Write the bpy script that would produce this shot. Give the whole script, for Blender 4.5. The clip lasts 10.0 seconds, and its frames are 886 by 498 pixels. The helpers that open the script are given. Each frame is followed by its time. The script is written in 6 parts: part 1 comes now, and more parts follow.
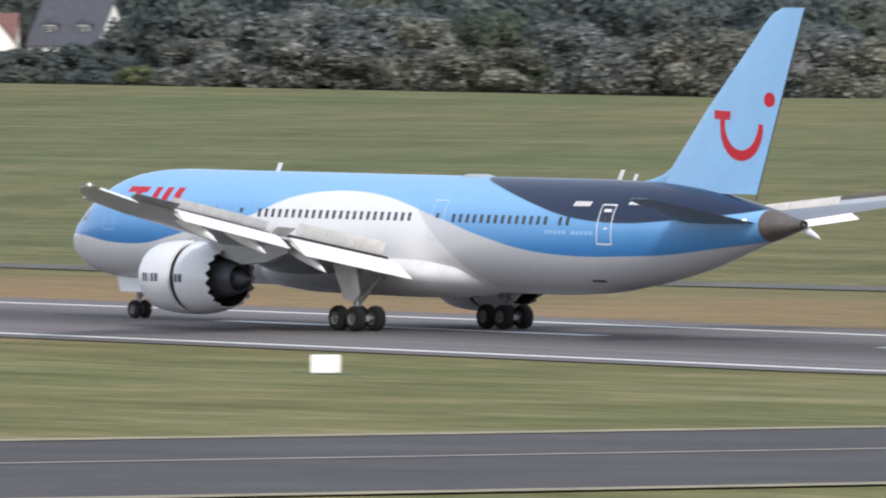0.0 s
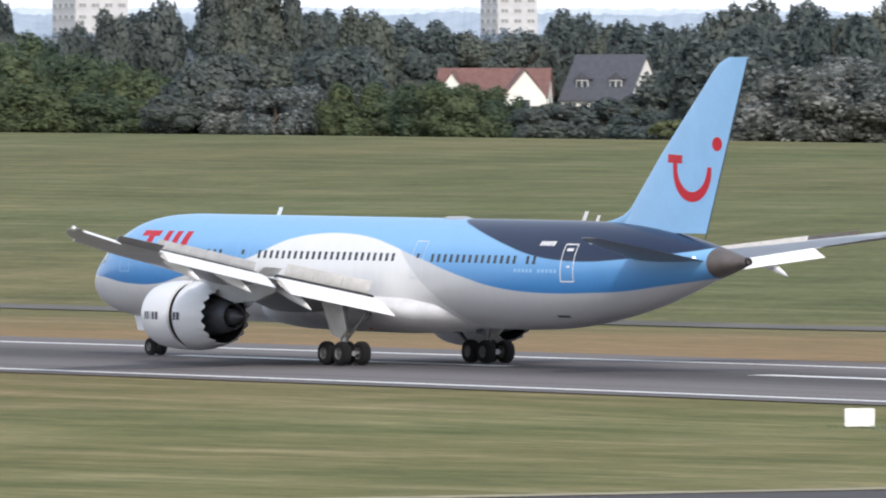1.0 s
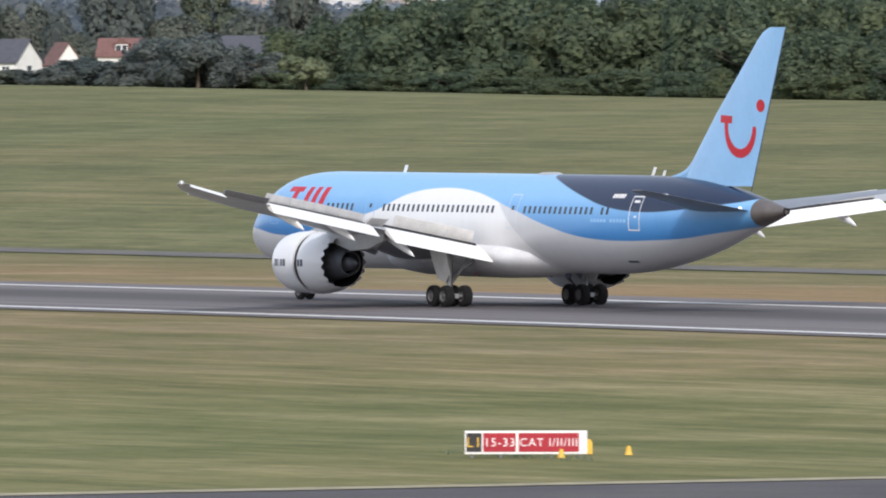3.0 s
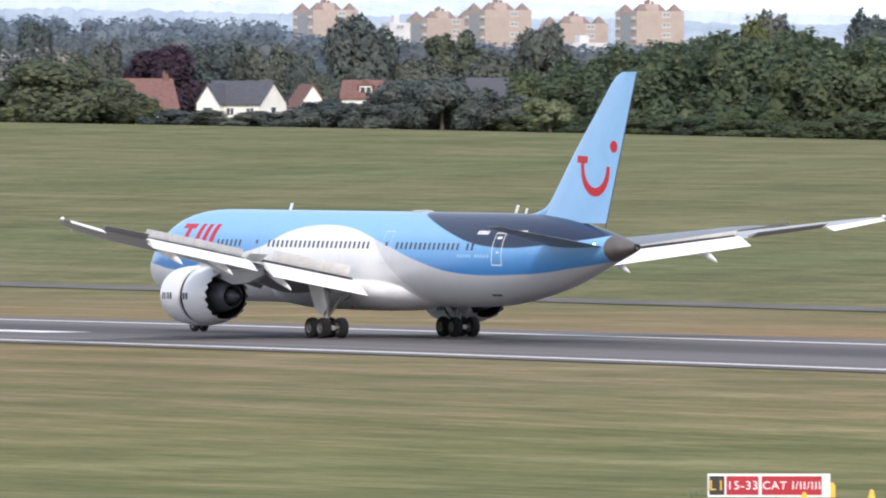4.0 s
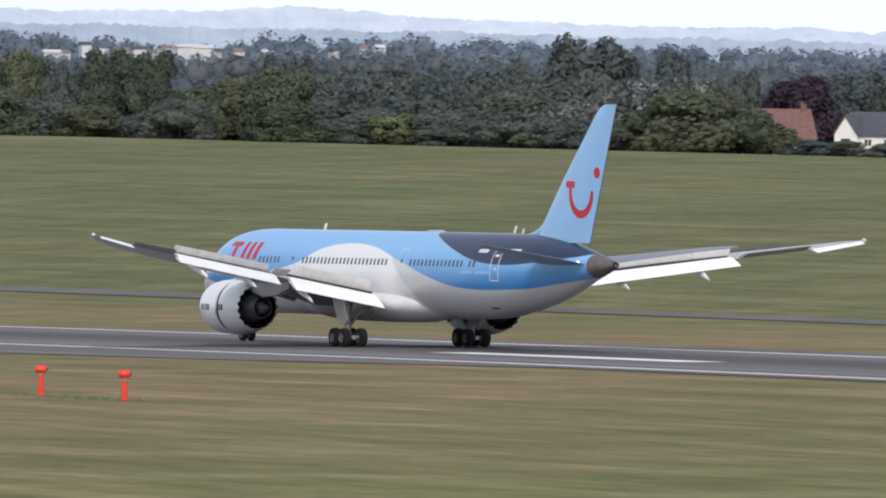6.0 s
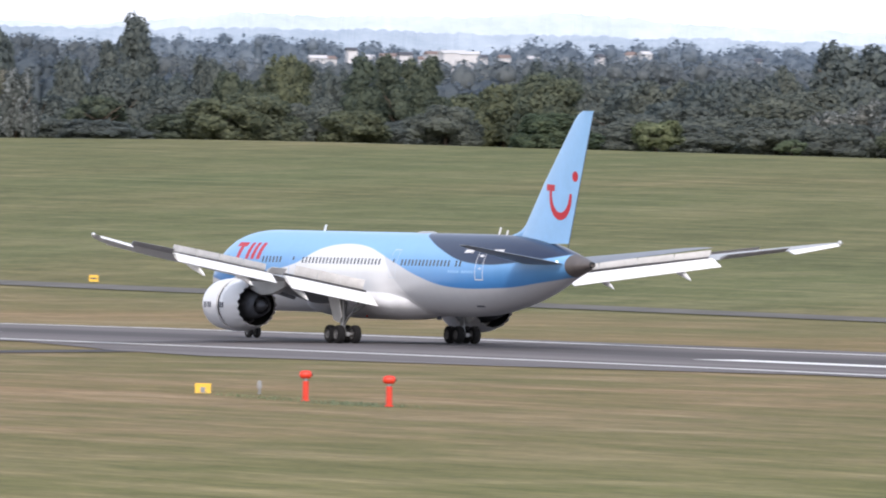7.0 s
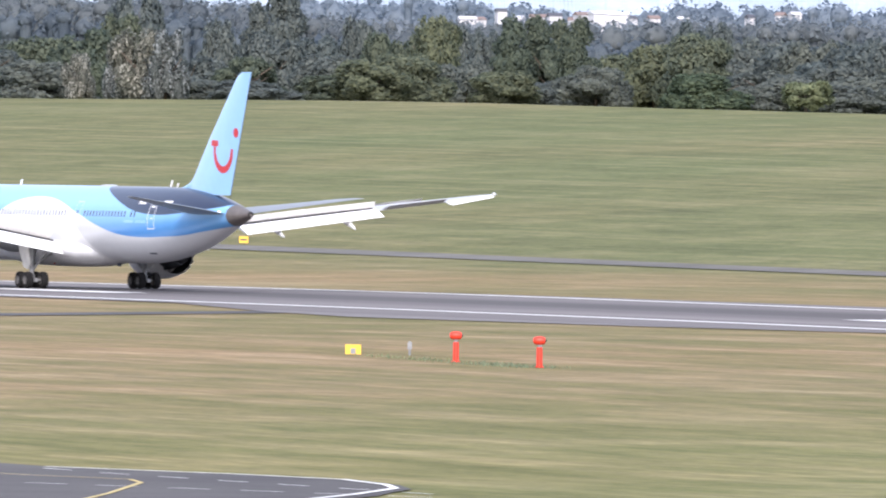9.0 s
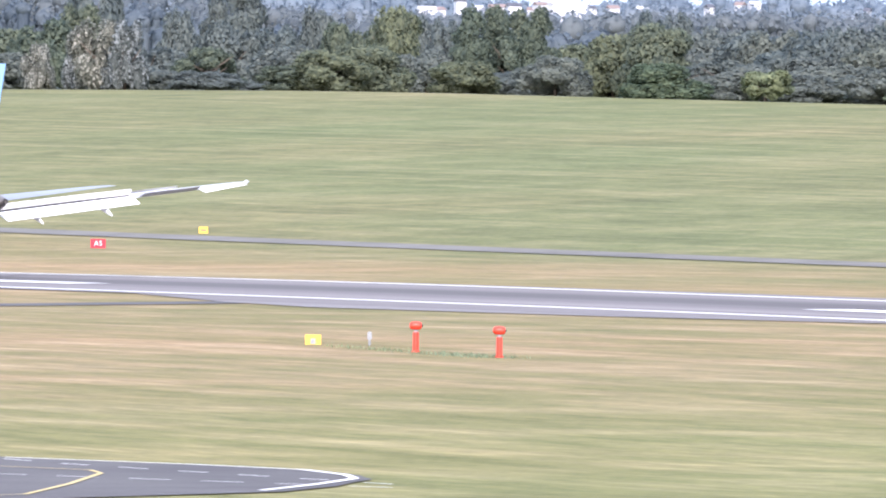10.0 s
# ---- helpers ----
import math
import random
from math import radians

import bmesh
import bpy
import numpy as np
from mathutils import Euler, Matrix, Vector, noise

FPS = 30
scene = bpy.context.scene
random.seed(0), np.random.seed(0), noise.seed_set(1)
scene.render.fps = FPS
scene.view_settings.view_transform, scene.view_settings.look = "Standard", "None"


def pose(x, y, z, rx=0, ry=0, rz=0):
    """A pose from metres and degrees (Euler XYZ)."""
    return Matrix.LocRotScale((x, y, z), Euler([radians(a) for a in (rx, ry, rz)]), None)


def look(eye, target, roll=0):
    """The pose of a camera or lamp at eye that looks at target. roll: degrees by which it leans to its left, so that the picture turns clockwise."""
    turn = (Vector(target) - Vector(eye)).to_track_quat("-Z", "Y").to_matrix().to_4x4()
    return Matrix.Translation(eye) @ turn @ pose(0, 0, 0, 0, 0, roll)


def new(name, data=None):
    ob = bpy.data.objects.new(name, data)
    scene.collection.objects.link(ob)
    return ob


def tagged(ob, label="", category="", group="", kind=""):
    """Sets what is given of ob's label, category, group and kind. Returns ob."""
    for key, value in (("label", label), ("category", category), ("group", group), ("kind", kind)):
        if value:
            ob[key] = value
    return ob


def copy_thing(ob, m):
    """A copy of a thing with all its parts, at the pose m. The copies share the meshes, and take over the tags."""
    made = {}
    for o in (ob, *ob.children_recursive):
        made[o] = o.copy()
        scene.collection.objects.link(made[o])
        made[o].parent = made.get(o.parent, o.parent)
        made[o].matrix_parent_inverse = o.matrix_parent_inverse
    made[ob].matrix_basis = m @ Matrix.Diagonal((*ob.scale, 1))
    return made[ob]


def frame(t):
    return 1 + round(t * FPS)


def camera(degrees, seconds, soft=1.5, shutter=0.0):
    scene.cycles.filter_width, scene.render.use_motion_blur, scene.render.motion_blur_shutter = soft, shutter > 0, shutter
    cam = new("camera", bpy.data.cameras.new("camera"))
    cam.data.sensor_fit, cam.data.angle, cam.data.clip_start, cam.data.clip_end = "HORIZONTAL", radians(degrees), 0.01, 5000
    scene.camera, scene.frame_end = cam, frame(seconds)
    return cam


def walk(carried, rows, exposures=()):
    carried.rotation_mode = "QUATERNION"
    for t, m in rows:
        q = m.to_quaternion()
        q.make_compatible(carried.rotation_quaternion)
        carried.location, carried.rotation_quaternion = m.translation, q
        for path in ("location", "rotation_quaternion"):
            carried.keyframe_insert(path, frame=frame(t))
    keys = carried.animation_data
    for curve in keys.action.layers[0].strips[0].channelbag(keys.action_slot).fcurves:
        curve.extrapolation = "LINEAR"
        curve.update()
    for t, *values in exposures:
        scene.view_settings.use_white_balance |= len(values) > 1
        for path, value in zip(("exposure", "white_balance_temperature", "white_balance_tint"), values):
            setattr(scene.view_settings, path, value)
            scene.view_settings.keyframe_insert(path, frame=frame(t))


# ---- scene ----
# ---------- camera and its way ----------
EYE = (0.0, -425.9, 12.967)
LENS = 3.789
# seconds, turn from +y towards -x, tilt, lean (degrees)
WAY = [
    (0, 52.8398, -0.7481, 0.278), (0.5, 54.4518, -0.7239, 0.193), (1, 55.1223, -0.5213, -0.012), (1.5, 56.2552, -0.4544, 0.109),
    (2, 57.4415, -0.4660, 0.327), (2.5, 58.3813, -0.5901, 0.134), (2.7, 58.8420, -0.6406, -0.007), (4, 60.4164, -0.4622, 0.026),
    (4.5, 61.1358, -0.3917, 0.272), (5, 61.7843, -0.2246, 0.554), (5.5, 62.3050, -0.2231, 0.380), (5.7, 62.6953, -0.2866, 0.471),
    (6.8, 63.9520, -0.3367, 0.657), (7, 64.2753, -0.3313, 0.763), (7.5, 64.9022, -0.3688, 0.530), (8, 64.9649, -0.4600, 0.520),
    (8.5, 65.0486, -0.5192, 0.611), (9, 64.9150, -0.5066, 0.663), (9.5, 64.8303, -0.5191, 0.584), (10, 64.7423, -0.5472, 0.578),
]


def aim(turn, tilt, lean):
    a, b = radians(turn), radians(tilt)
    way = Vector((-math.sin(a) * math.cos(b), math.cos(a) * math.cos(b), math.sin(b)))
    return look(EYE, Vector(EYE) + way * 100, lean)


cam = camera(LENS, 10.0, soft=2.0, shutter=0.18)
walk(cam, [(t, aim(a, b, c)) for t, a, b, c in WAY],
     exposures=[(0, 0.3, 6340, 13), (1.5, 0.3, 6340, 13), (2.0, 0.22, 6340, 13), (4.0, 0.45, 6340, 15), (4.5, 0.5, 6340, 15), (5.0, 0.1, 6340, 14), (5.5, -0.15, 6340, 14), (7.0, 0.45, 6340, 17), (7.5, 0.35, 6340, 17),
                (8.0, 0.6, 6400, 18), (9.0, 0.97, 6230, 19), (10.0, 1.5, 6020, 21)])

# ---------- world and sun ----------
world = bpy.data.worlds.new("overcast_sky")
scene.world = world
world.use_nodes = True
wn, wl = world.node_tree.nodes, world.node_tree.links
wn.clear()
sky = wn.new("ShaderNodeTexSky")
sky.sky_type, sky.sun_disc = "NISHITA", False
sky.sun_elevation, sky.sun_rotation = radians(34), radians(114)
sky.dust_density = 3.0
bg_sky = wn.new("ShaderNodeBackground")
bg_sky.inputs["Strength"].default_value = 0.06
cloud_map = wn.new("ShaderNodeTexCoord")
cloud_noise = wn.new("ShaderNodeTexNoise")
cloud_noise.inputs["Scale"].default_value = 2.2
cloud_noise.inputs["Detail"].default_value = 5
cloud_ramp = wn.new("ShaderNodeValToRGB")
cloud_ramp.color_ramp.elements[0].position, cloud_ramp.color_ramp.elements[1].position = 0.35, 0.7
cloud_ramp.color_ramp.elements[0].color = (0.62, 0.68, 0.78, 1)
cloud_ramp.color_ramp.elements[1].color = (0.95, 0.96, 0.98, 1)
bg_cloud = wn.new("ShaderNodeBackground")
bg_cloud.inputs["Strength"].default_value = 0.66
add = wn.new("ShaderNodeAddShader")
wout = wn.new("ShaderNodeOutputWorld")
wl.new(sky.outputs[0], bg_sky.inputs["Color"])
wl.new(cloud_map.outputs["Generated"], cloud_noise.inputs["Vector"])
wl.new(cloud_noise.outputs["Fac"], cloud_ramp.inputs["Fac"])
# the haze makes the sky paler towards the horizon
sky_sep = wn.new("ShaderNodeSeparateXYZ")
wl.new(cloud_map.outputs["Generated"], sky_sep.inputs[0])
haze = wn.new("ShaderNodeValToRGB")
haze.color_ramp.elements[0].position, haze.color_ramp.elements[1].position = 0.0, 0.32
haze.color_ramp.elements[0].color, haze.color_ramp.elements[1].color = (1.75, 1.78, 1.82, 1), (0.8, 0.85, 0.86, 1)
wl.new(sky_sep.outputs["Z"], haze.inputs["Fac"])
sky_mix = wn.new("ShaderNodeMix")
sky_mix.data_type, sky_mix.blend_type = "RGBA", "MULTIPLY"
sky_mix.inputs[0].default_value = 1.0
wl.new(cloud_ramp.outputs["Color"], sky_mix.inputs[6])
wl.new(haze.outputs["Color"], sky_mix.inputs[7])
wl.new(sky_mix.outputs[2], bg_cloud.inputs["Color"])
wl.new(bg_sky.outputs[0], add.inputs[0])
wl.new(bg_cloud.outputs[0], add.inputs[1])
wl.new(add.outputs[0], wout.inputs["Surface"])

sun = new("sun", bpy.data.lights.new("sun", "SUN"))
sun.data.energy, sun.data.angle, sun.data.color = 2.0, radians(7), (1.0, 0.95, 0.87)
sun.matrix_world = look((100, -45, 74), (0, 0, 0))


# ---------- materials ----------
def shader(name):
    m = bpy.data.materials.new(name)
    m.use_nodes = True
    n, l = m.node_tree.nodes, m.node_tree.links
    return m, n, l, n["Principled BSDF"]


def grain(n, l, vec, scale, detail=4.0, rough=0.6, stretch=(1, 1, 1)):
    """A noise in metres of the given coordinate."""
    mp = n.new("ShaderNodeMapping")
    mp.inputs["Scale"].default_value = stretch
    l.new(vec, mp.inputs["Vector"])
    t = n.new("ShaderNodeTexNoise")
    t.inputs["Scale"].default_value, t.inputs["Detail"].default_value, t.inputs["Roughness"].default_value = scale, detail, rough
    l.new(mp.outputs["Vector"], t.inputs["Vector"])
    return t.outputs["Fac"]


def ramp(n, l, fac, stops):
    r = n.new("ShaderNodeValToRGB")
    e = r.color_ramp.elements
    while len(e) < len(stops):
        e.new(0.5)
    for el, (p, c) in zip(e, stops):
        el.position, el.color = p, (*c, 1)
    l.new(fac, r.inputs["Fac"])
    return r.outputs["Color"]


def blend(n, l, fac, a, b, mode="MIX"):
    x = n.new("ShaderNodeMix")
    x.data_type, x.blend_type = "RGBA", mode
    for sock, v in ((x.inputs[0], fac), (x.inputs[6], a), (x.inputs[7], b)):
        if isinstance(v, (int, float)):
            sock.default_value = v
        elif isinstance(v, tuple):
            sock.default_value = (*v, 1)
        else:
            l.new(v, sock)
    return x.outputs[2]


def calc(n, l, op, a, b=0.0, clamp=False):
    x = n.new("ShaderNodeMath")
    x.operation, x.use_clamp = op, clamp
    for sock, v in ((x.inputs[0], a), (x.inputs[1], b)):
        if isinstance(v, (int, float)):
            sock.default_value = v
        else:
            l.new(v, sock)
    return x.outputs[0]


def bump(n, l, bsdf, height, strength=0.3, distance=0.02):
    b = n.new("ShaderNodeBump")
    b.inputs["Strength"].default_value, b.inputs["Distance"].default_value = strength, distance
    l.new(height, b.inputs["Height"])
    l.new(b.outputs["Normal"], bsdf.inputs["Normal"])


def coord(n, kind="Object"):
    return n.new("ShaderNodeTexCoord").outputs[kind]


def plain(name, colour, rough=0.5, metal=0.0, spread=0.12, scale=1.5, relief=0.0, coat=0.0):
    """A surface with grain at two scales round one colour."""
    m, n, l, b = shader(name)
    v = coord(n)
    a = grain(n, l, v, scale, 5)
    c = grain(n, l, v, scale * 9, 4)
    f = calc(n, l, "ADD", calc(n, l, "MULTIPLY", a, 0.65), calc(n, l, "MULTIPLY", c, 0.35))
    lo = tuple(max(0, k * (1 - spread)) for k in colour)
    hi = tuple(min(1, k * (1 + spread)) for k in colour)
    l.new(ramp(n, l, f, [(0.35, lo), (0.65, hi)]), b.inputs["Base Color"])
    l.new(calc(n, l, "ADD", calc(n, l, "MULTIPLY", c, 0.1), rough - 0.05, True), b.inputs["Roughness"])
    b.inputs["Metallic"].default_value = metal
    b.inputs["Coat Weight"].default_value = coat
    if relief:
        bump(n, l, b, c, relief)
    return m


def leaf_mat(name, dark, light, bright=None, at=(0.34, 0.60, 0.72)):
    """Foliage: each clump of leaves has its own tone, each tree its own cast."""
    m, n, l, b = shader(name)
    g = n.new("ShaderNodeNewGeometry")
    o = n.new("ShaderNodeObjectInfo")
    big = grain(n, l, coord(n), 3.0, 2)
    fine = grain(n, l, coord(n), 34.0, 4, 0.7)
    f = calc(n, l, "ADD", calc(n, l, "MULTIPLY", g.outputs["Random Per Island"], 0.3), calc(n, l, "ADD", calc(n, l, "MULTIPLY", big, 0.4), calc(n, l, "MULTIPLY", fine, 0.3)))
    stops = [(at[0], dark), (at[1], light)] + ([(at[2], bright)] if bright else [])
    c = ramp(n, l, f, stops)
    cast = ramp(n, l, o.outputs["Random"], [(0.0, (0.82, 0.88, 0.93)), (0.5, (1.0, 1.0, 1.0)), (1.0, (1.1, 1.06, 0.94))])
    l.new(blend(n, l, 1.0, c, cast, "MULTIPLY"), b.inputs["Base Color"])
    b.inputs["Roughness"].default_value = 0.7
    b.inputs["Specular IOR Level"].default_value = 0.2
    bump(n, l, b, fine, 0.25, 0.1)
    tr = n.new("ShaderNodeBsdfTranslucent")
    l.new(b.inputs["Base Color"].links[0].from_socket, tr.inputs["Color"])
    mx = n.new("ShaderNodeMixShader")
    mx.inputs[0].default_value = 0.5
    l.new(b.outputs[0], mx.inputs[1])
    l.new(tr.outputs[0], mx.inputs[2])
    l.new(mx.outputs[0], n["Material Output"].inputs["Surface"])
    return m


def grass_mat():
    m, n, l, b = shader("mown_grass")
    v = coord(n)
    rows = grain(n, l, v, 1.0, 6, 0.68, (0.008, 0.13, 0.0))
    fine = grain(n, l, v, 1.0, 5, 0.7, (0.05, 0.5, 0.0))
    tuft = grain(n, l, v, 1.2, 5, 0.75)
    patch = grain(n, l, v, 0.012, 3, 0.5)
    sep = n.new("ShaderNodeSeparateXYZ")
    l.new(v, sep.inputs[0])
    far = n.new("ShaderNodeMapRange")
    far.inputs[1].default_value, far.inputs[2].default_value = 60.0, 130.0
    l.new(sep.outputs["Y"], far.inputs[0])
    # drier verge along the runway
    verge = n.new("ShaderNodeMapRange")
    verge.inputs[1].default_value, verge.inputs[2].default_value = 105.0, 45.0
    l.new(sep.outputs["Y"], verge.inputs[0])
    verge2 = n.new("ShaderNodeMapRange")
    verge2.inputs[1].default_value, verge2.inputs[2].default_value = -20.0, 30.0
    l.new(sep.outputs["Y"], verge2.inputs[0])
    dryness = calc(n, l, "MULTIPLY", verge.outputs[0], verge2.outputs[0])
    # patches a few metres wide, and mower lines along the runway
    mottle = grain(n, l, v, 0.06, 5, 0.6)
    lines = grain(n, l, v, 1.0, 4, 0.62, (0.012, 0.42, 0.0))
    mixv = calc(n, l, "ADD", calc(n, l, "MULTIPLY", rows, 0.42), calc(n, l, "ADD", calc(n, l, "MULTIPLY", fine, 0.16), calc(n, l, "MULTIPLY", mottle, 0.42)))
    near_c = ramp(n, l, mixv, [(0.40, (0.142, 0.128, 0.059)), (0.47, (0.176, 0.151, 0.074)), (0.53, (0.228, 0.174, 0.101)), (0.60, (0.290, 0.225, 0.141))])
    mixf = calc(n, l, "ADD", calc(n, l, "MULTIPLY", mixv, 0.7), calc(n, l, "MULTIPLY", lines, 0.3))
    far_c = ramp(n, l, mixf, [(0.40, (0.098, 0.106, 0.052)), (0.5, (0.142, 0.146, 0.070)), (0.60, (0.205, 0.190, 0.105))])
    c = blend(n, l, far.outputs[0], near_c, far_c)
    # fresh green growth between runway and taxiway
    fresh = n.new("ShaderNodeMapRange")
    fresh.inputs[1].default_value, fresh.inputs[2].default_value = -640.0, -520.0
    l.new(sep.outputs["X"], fresh.inputs[0])
    fresh_y = n.new("ShaderNodeMapRange")
    fresh_y.inputs[1].default_value, fresh_y.inputs[2].default_value = 0.0, -40.0
    l.new(sep.outputs["Y"], fresh_y.inputs[0])
    green_c = ramp(n, l, mixv, [(0.40, (0.103, 0.113, 0.042)), (0.5, (0.156, 0.159, 0.066)), (0.60, (0.245, 0.226, 0.116))])
    c = blend(n, l, calc(n, l, "MULTIPLY", calc(n, l, "MULTIPLY", fresh.outputs[0], fresh_y.outputs[0]), 0.8), c, green_c)
    parched = n.new("ShaderNodeMapRange")
    parched.inputs[1].default_value, parched.inputs[2].default_value = -860.0, -680.0
    parched.inputs[3].default_value, parched.inputs[4].default_value = 0.25, 0.85
    l.new(sep.outputs["X"], parched.inputs[0])
    dryness = calc(n, l, "MULTIPLY", dryness, parched.outputs[0])
    c = blend(n, l, calc(n, l, "MULTIPLY", dryness, calc(n, l, "ADD", patch, 0.5), True), c, (0.27, 0.185, 0.105))
    clump = grain(n, l, v, 1.0, 4, 0.7, (0.12, 0.45, 0.0))
    both = calc(n, l, "ADD", calc(n, l, "MULTIPLY", tuft, 0.5), calc(n, l, "MULTIPLY", clump, 0.5))
    tone = ramp(n, l, both, [(0.32, (0.62, 0.65, 0.62)), (0.5, (1.0, 1.0, 1.0)), (0.66, (1.38, 1.32, 1.28))])
    c = blend(n, l, 1.0, c, tone, "MULTIPLY")
    pt = ramp(n, l, patch, [(0.3, (0.86, 0.95, 0.86)), (0.7, (1.1, 1.03, 1.0))])
    l.new(blend(n, l, 1.0, c, pt, "MULTIPLY"), b.inputs["Base Color"])
    b.inputs["Roughness"].default_value = 0.9
    b.inputs["Specular IOR Level"].default_value = 0.1
    bump(n, l, b, tuft, 0.6, 0.15)
    return m


def asphalt_mat(name, base, worn, streak):
    m, n, l, b = shader(name)
    v = coord(n)
    rows = grain(n, l, v, 1.0, 4, 0.6, (0.004, 0.35, 0.0) if streak else (0.08, 0.08, 0.0))
    fine = grain(n, l, v, 2.5, 5, 0.8)
    c = ramp(n, l, rows, [(0.33, base), (0.68, worn)])
    if streak:
        # tyre rubber down the middle
        sep = n.new("ShaderNodeSeparateXYZ")
        l.new(v, sep.inputs[0])
        d = calc(n, l, "ABSOLUTE", calc(n, l, "SUBTRACT", sep.outputs["Y"], 1.0))
        mr = n.new("ShaderNodeMapRange")
        mr.inputs[1].default_value, mr.inputs[2].default_value = 13.0, 4.0
        l.new(d, mr.inputs[0])
        c = blend(n, l, calc(n, l, "MULTIPLY", mr.outputs[0], calc(n, l, "ADD", rows, 0.15), True), c, (0.055, 0.051, 0.055))
    t = ramp(n, l, fine, [(0.3, (0.85, 0.85, 0.85)), (0.7, (1.15, 1.15, 1.15))])
    l.new(blend(n, l, 1.0, c, t, "MULTIPLY"), b.inputs["Base Color"])
    b.inputs["Roughness"].default_value = 0.9
    b.inputs["Specular IOR Level"].default_value = 0.15
    bump(n, l, b, fine, 0.3, 0.01)
    return m


def profile(n, l, along, points):
    """A smooth curve z(a) through the points, a in 0..64 m, z in 0..10 m."""
    fc = n.new("ShaderNodeFloatCurve")
    cu = fc.mapping.curves[0]
    pts = cu.points
    pts[0].location = (0.0, points[0][1] / 10)
    pts[1].location = (1.0, points[-1][1] / 10)
    for a, z in points[1:-1]:
        pts.new(a / 64, z / 10)
    fc.mapping.update()
    l.new(calc(n, l, "DIVIDE", along, 64.0), fc.inputs["Value"])
    return calc(n, l, "MULTIPLY", fc.outputs[0], 10.0)


def livery_mat():
    """Fuselage paint: pale blue above, deep blue band, white wave and belly, navy patch behind."""
    m, n, l, b = shader("fuselage_paint")
    v = coord(n)
    sep = n.new("ShaderNodeSeparateXYZ")
    l.new(v, sep.inputs[0])
    a = calc(n, l, "ADD", sep.outputs["X"], 31.7)
    z = sep.outputs["Z"]
    white_top = profile(n, l, a, [(0, 4.6), (3.2, 4.5), (6.4, 4.18), (9.2, 4.17), (12, 4.6), (15, 5.15), (18.8, 5.75), (20.1, 6.1), (21.5, 6.6), (22.9, 6.96), (25, 7.22), (27.6, 7.28), (30.3, 7.1), (33, 6.65), (34.8, 6.25),
                                  (36.8, 5.82), (38.6, 5.38), (40.7, 4.94), (42.65, 4.58), (45.2, 4.31), (48.3, 4.21), (51.2, 4.27), (54.1, 4.4), (56.9, 4.72), (59.1, 4.99), (64, 5.7)])
    navy_low = profile(n, l, a, [(0, 9.9), (35, 9.4), (37.3, 8.2), (39.8, 7.68), (42.1, 7.19), (44, 6.78), (46, 6.38), (47.8, 6.14), (49.7, 6.02), (51.5, 5.99), (53.2, 6.07), (58.2, 6.52), (60.1, 6.76), (64, 8)])

    def side(edge, soft=0.03):
        mr = n.new("ShaderNodeMapRange")
        mr.inputs[1].default_value, mr.inputs[2].default_value = -soft, soft
        l.new(calc(n, l, "SUBTRACT", z, edge), mr.inputs[0])
        return mr.outputs[0]

    mott = grain(n, l, v, 0.35, 4)
    streaks = grain(n, l, v, 1.0, 4, 0.6, (1.6, 1.6, 0.25))
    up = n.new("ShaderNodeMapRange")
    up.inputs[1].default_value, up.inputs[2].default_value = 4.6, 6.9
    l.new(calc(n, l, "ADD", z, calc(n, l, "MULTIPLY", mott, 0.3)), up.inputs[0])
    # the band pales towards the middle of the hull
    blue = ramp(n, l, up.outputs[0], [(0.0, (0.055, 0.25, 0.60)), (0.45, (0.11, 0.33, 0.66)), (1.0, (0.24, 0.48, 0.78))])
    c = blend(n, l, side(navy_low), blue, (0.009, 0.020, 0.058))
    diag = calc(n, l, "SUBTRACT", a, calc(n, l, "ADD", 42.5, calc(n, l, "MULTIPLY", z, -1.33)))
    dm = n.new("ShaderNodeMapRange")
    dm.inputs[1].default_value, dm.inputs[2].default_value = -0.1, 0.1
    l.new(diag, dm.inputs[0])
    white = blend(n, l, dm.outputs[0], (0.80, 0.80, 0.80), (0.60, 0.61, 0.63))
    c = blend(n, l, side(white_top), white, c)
    # streaky grey that grows stronger towards the bottom of the hull
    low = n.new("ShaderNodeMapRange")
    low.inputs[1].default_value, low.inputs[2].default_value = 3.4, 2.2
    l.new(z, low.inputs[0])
    belly_grey = calc(n, l, "MULTIPLY", low.outputs[0], calc(n, l, "MULTIPLY", streaks, 0.55))
    c = blend(n, l, belly_grey, c, (0.30, 0.30, 0.30))
    dirt = ramp(n, l, streaks, [(0.25, (0.96, 0.96, 0.96)), (0.6, (1, 1, 1))])
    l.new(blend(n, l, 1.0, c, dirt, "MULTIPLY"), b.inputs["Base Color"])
    b.inputs["Roughness"].default_value = 0.32
    b.inputs["Coat Weight"].default_value = 0.12
    # frames and lap joints of the skin
    wv = n.new("ShaderNodeTexWave")
    wv.inputs["Scale"].default_value = 0.16
    l.new(v, wv.inputs["Vector"])
    bump(n, l, b, calc(n, l, "ADD", wv.outputs["Fac"], mott), 0.06, 0.02)
    return m


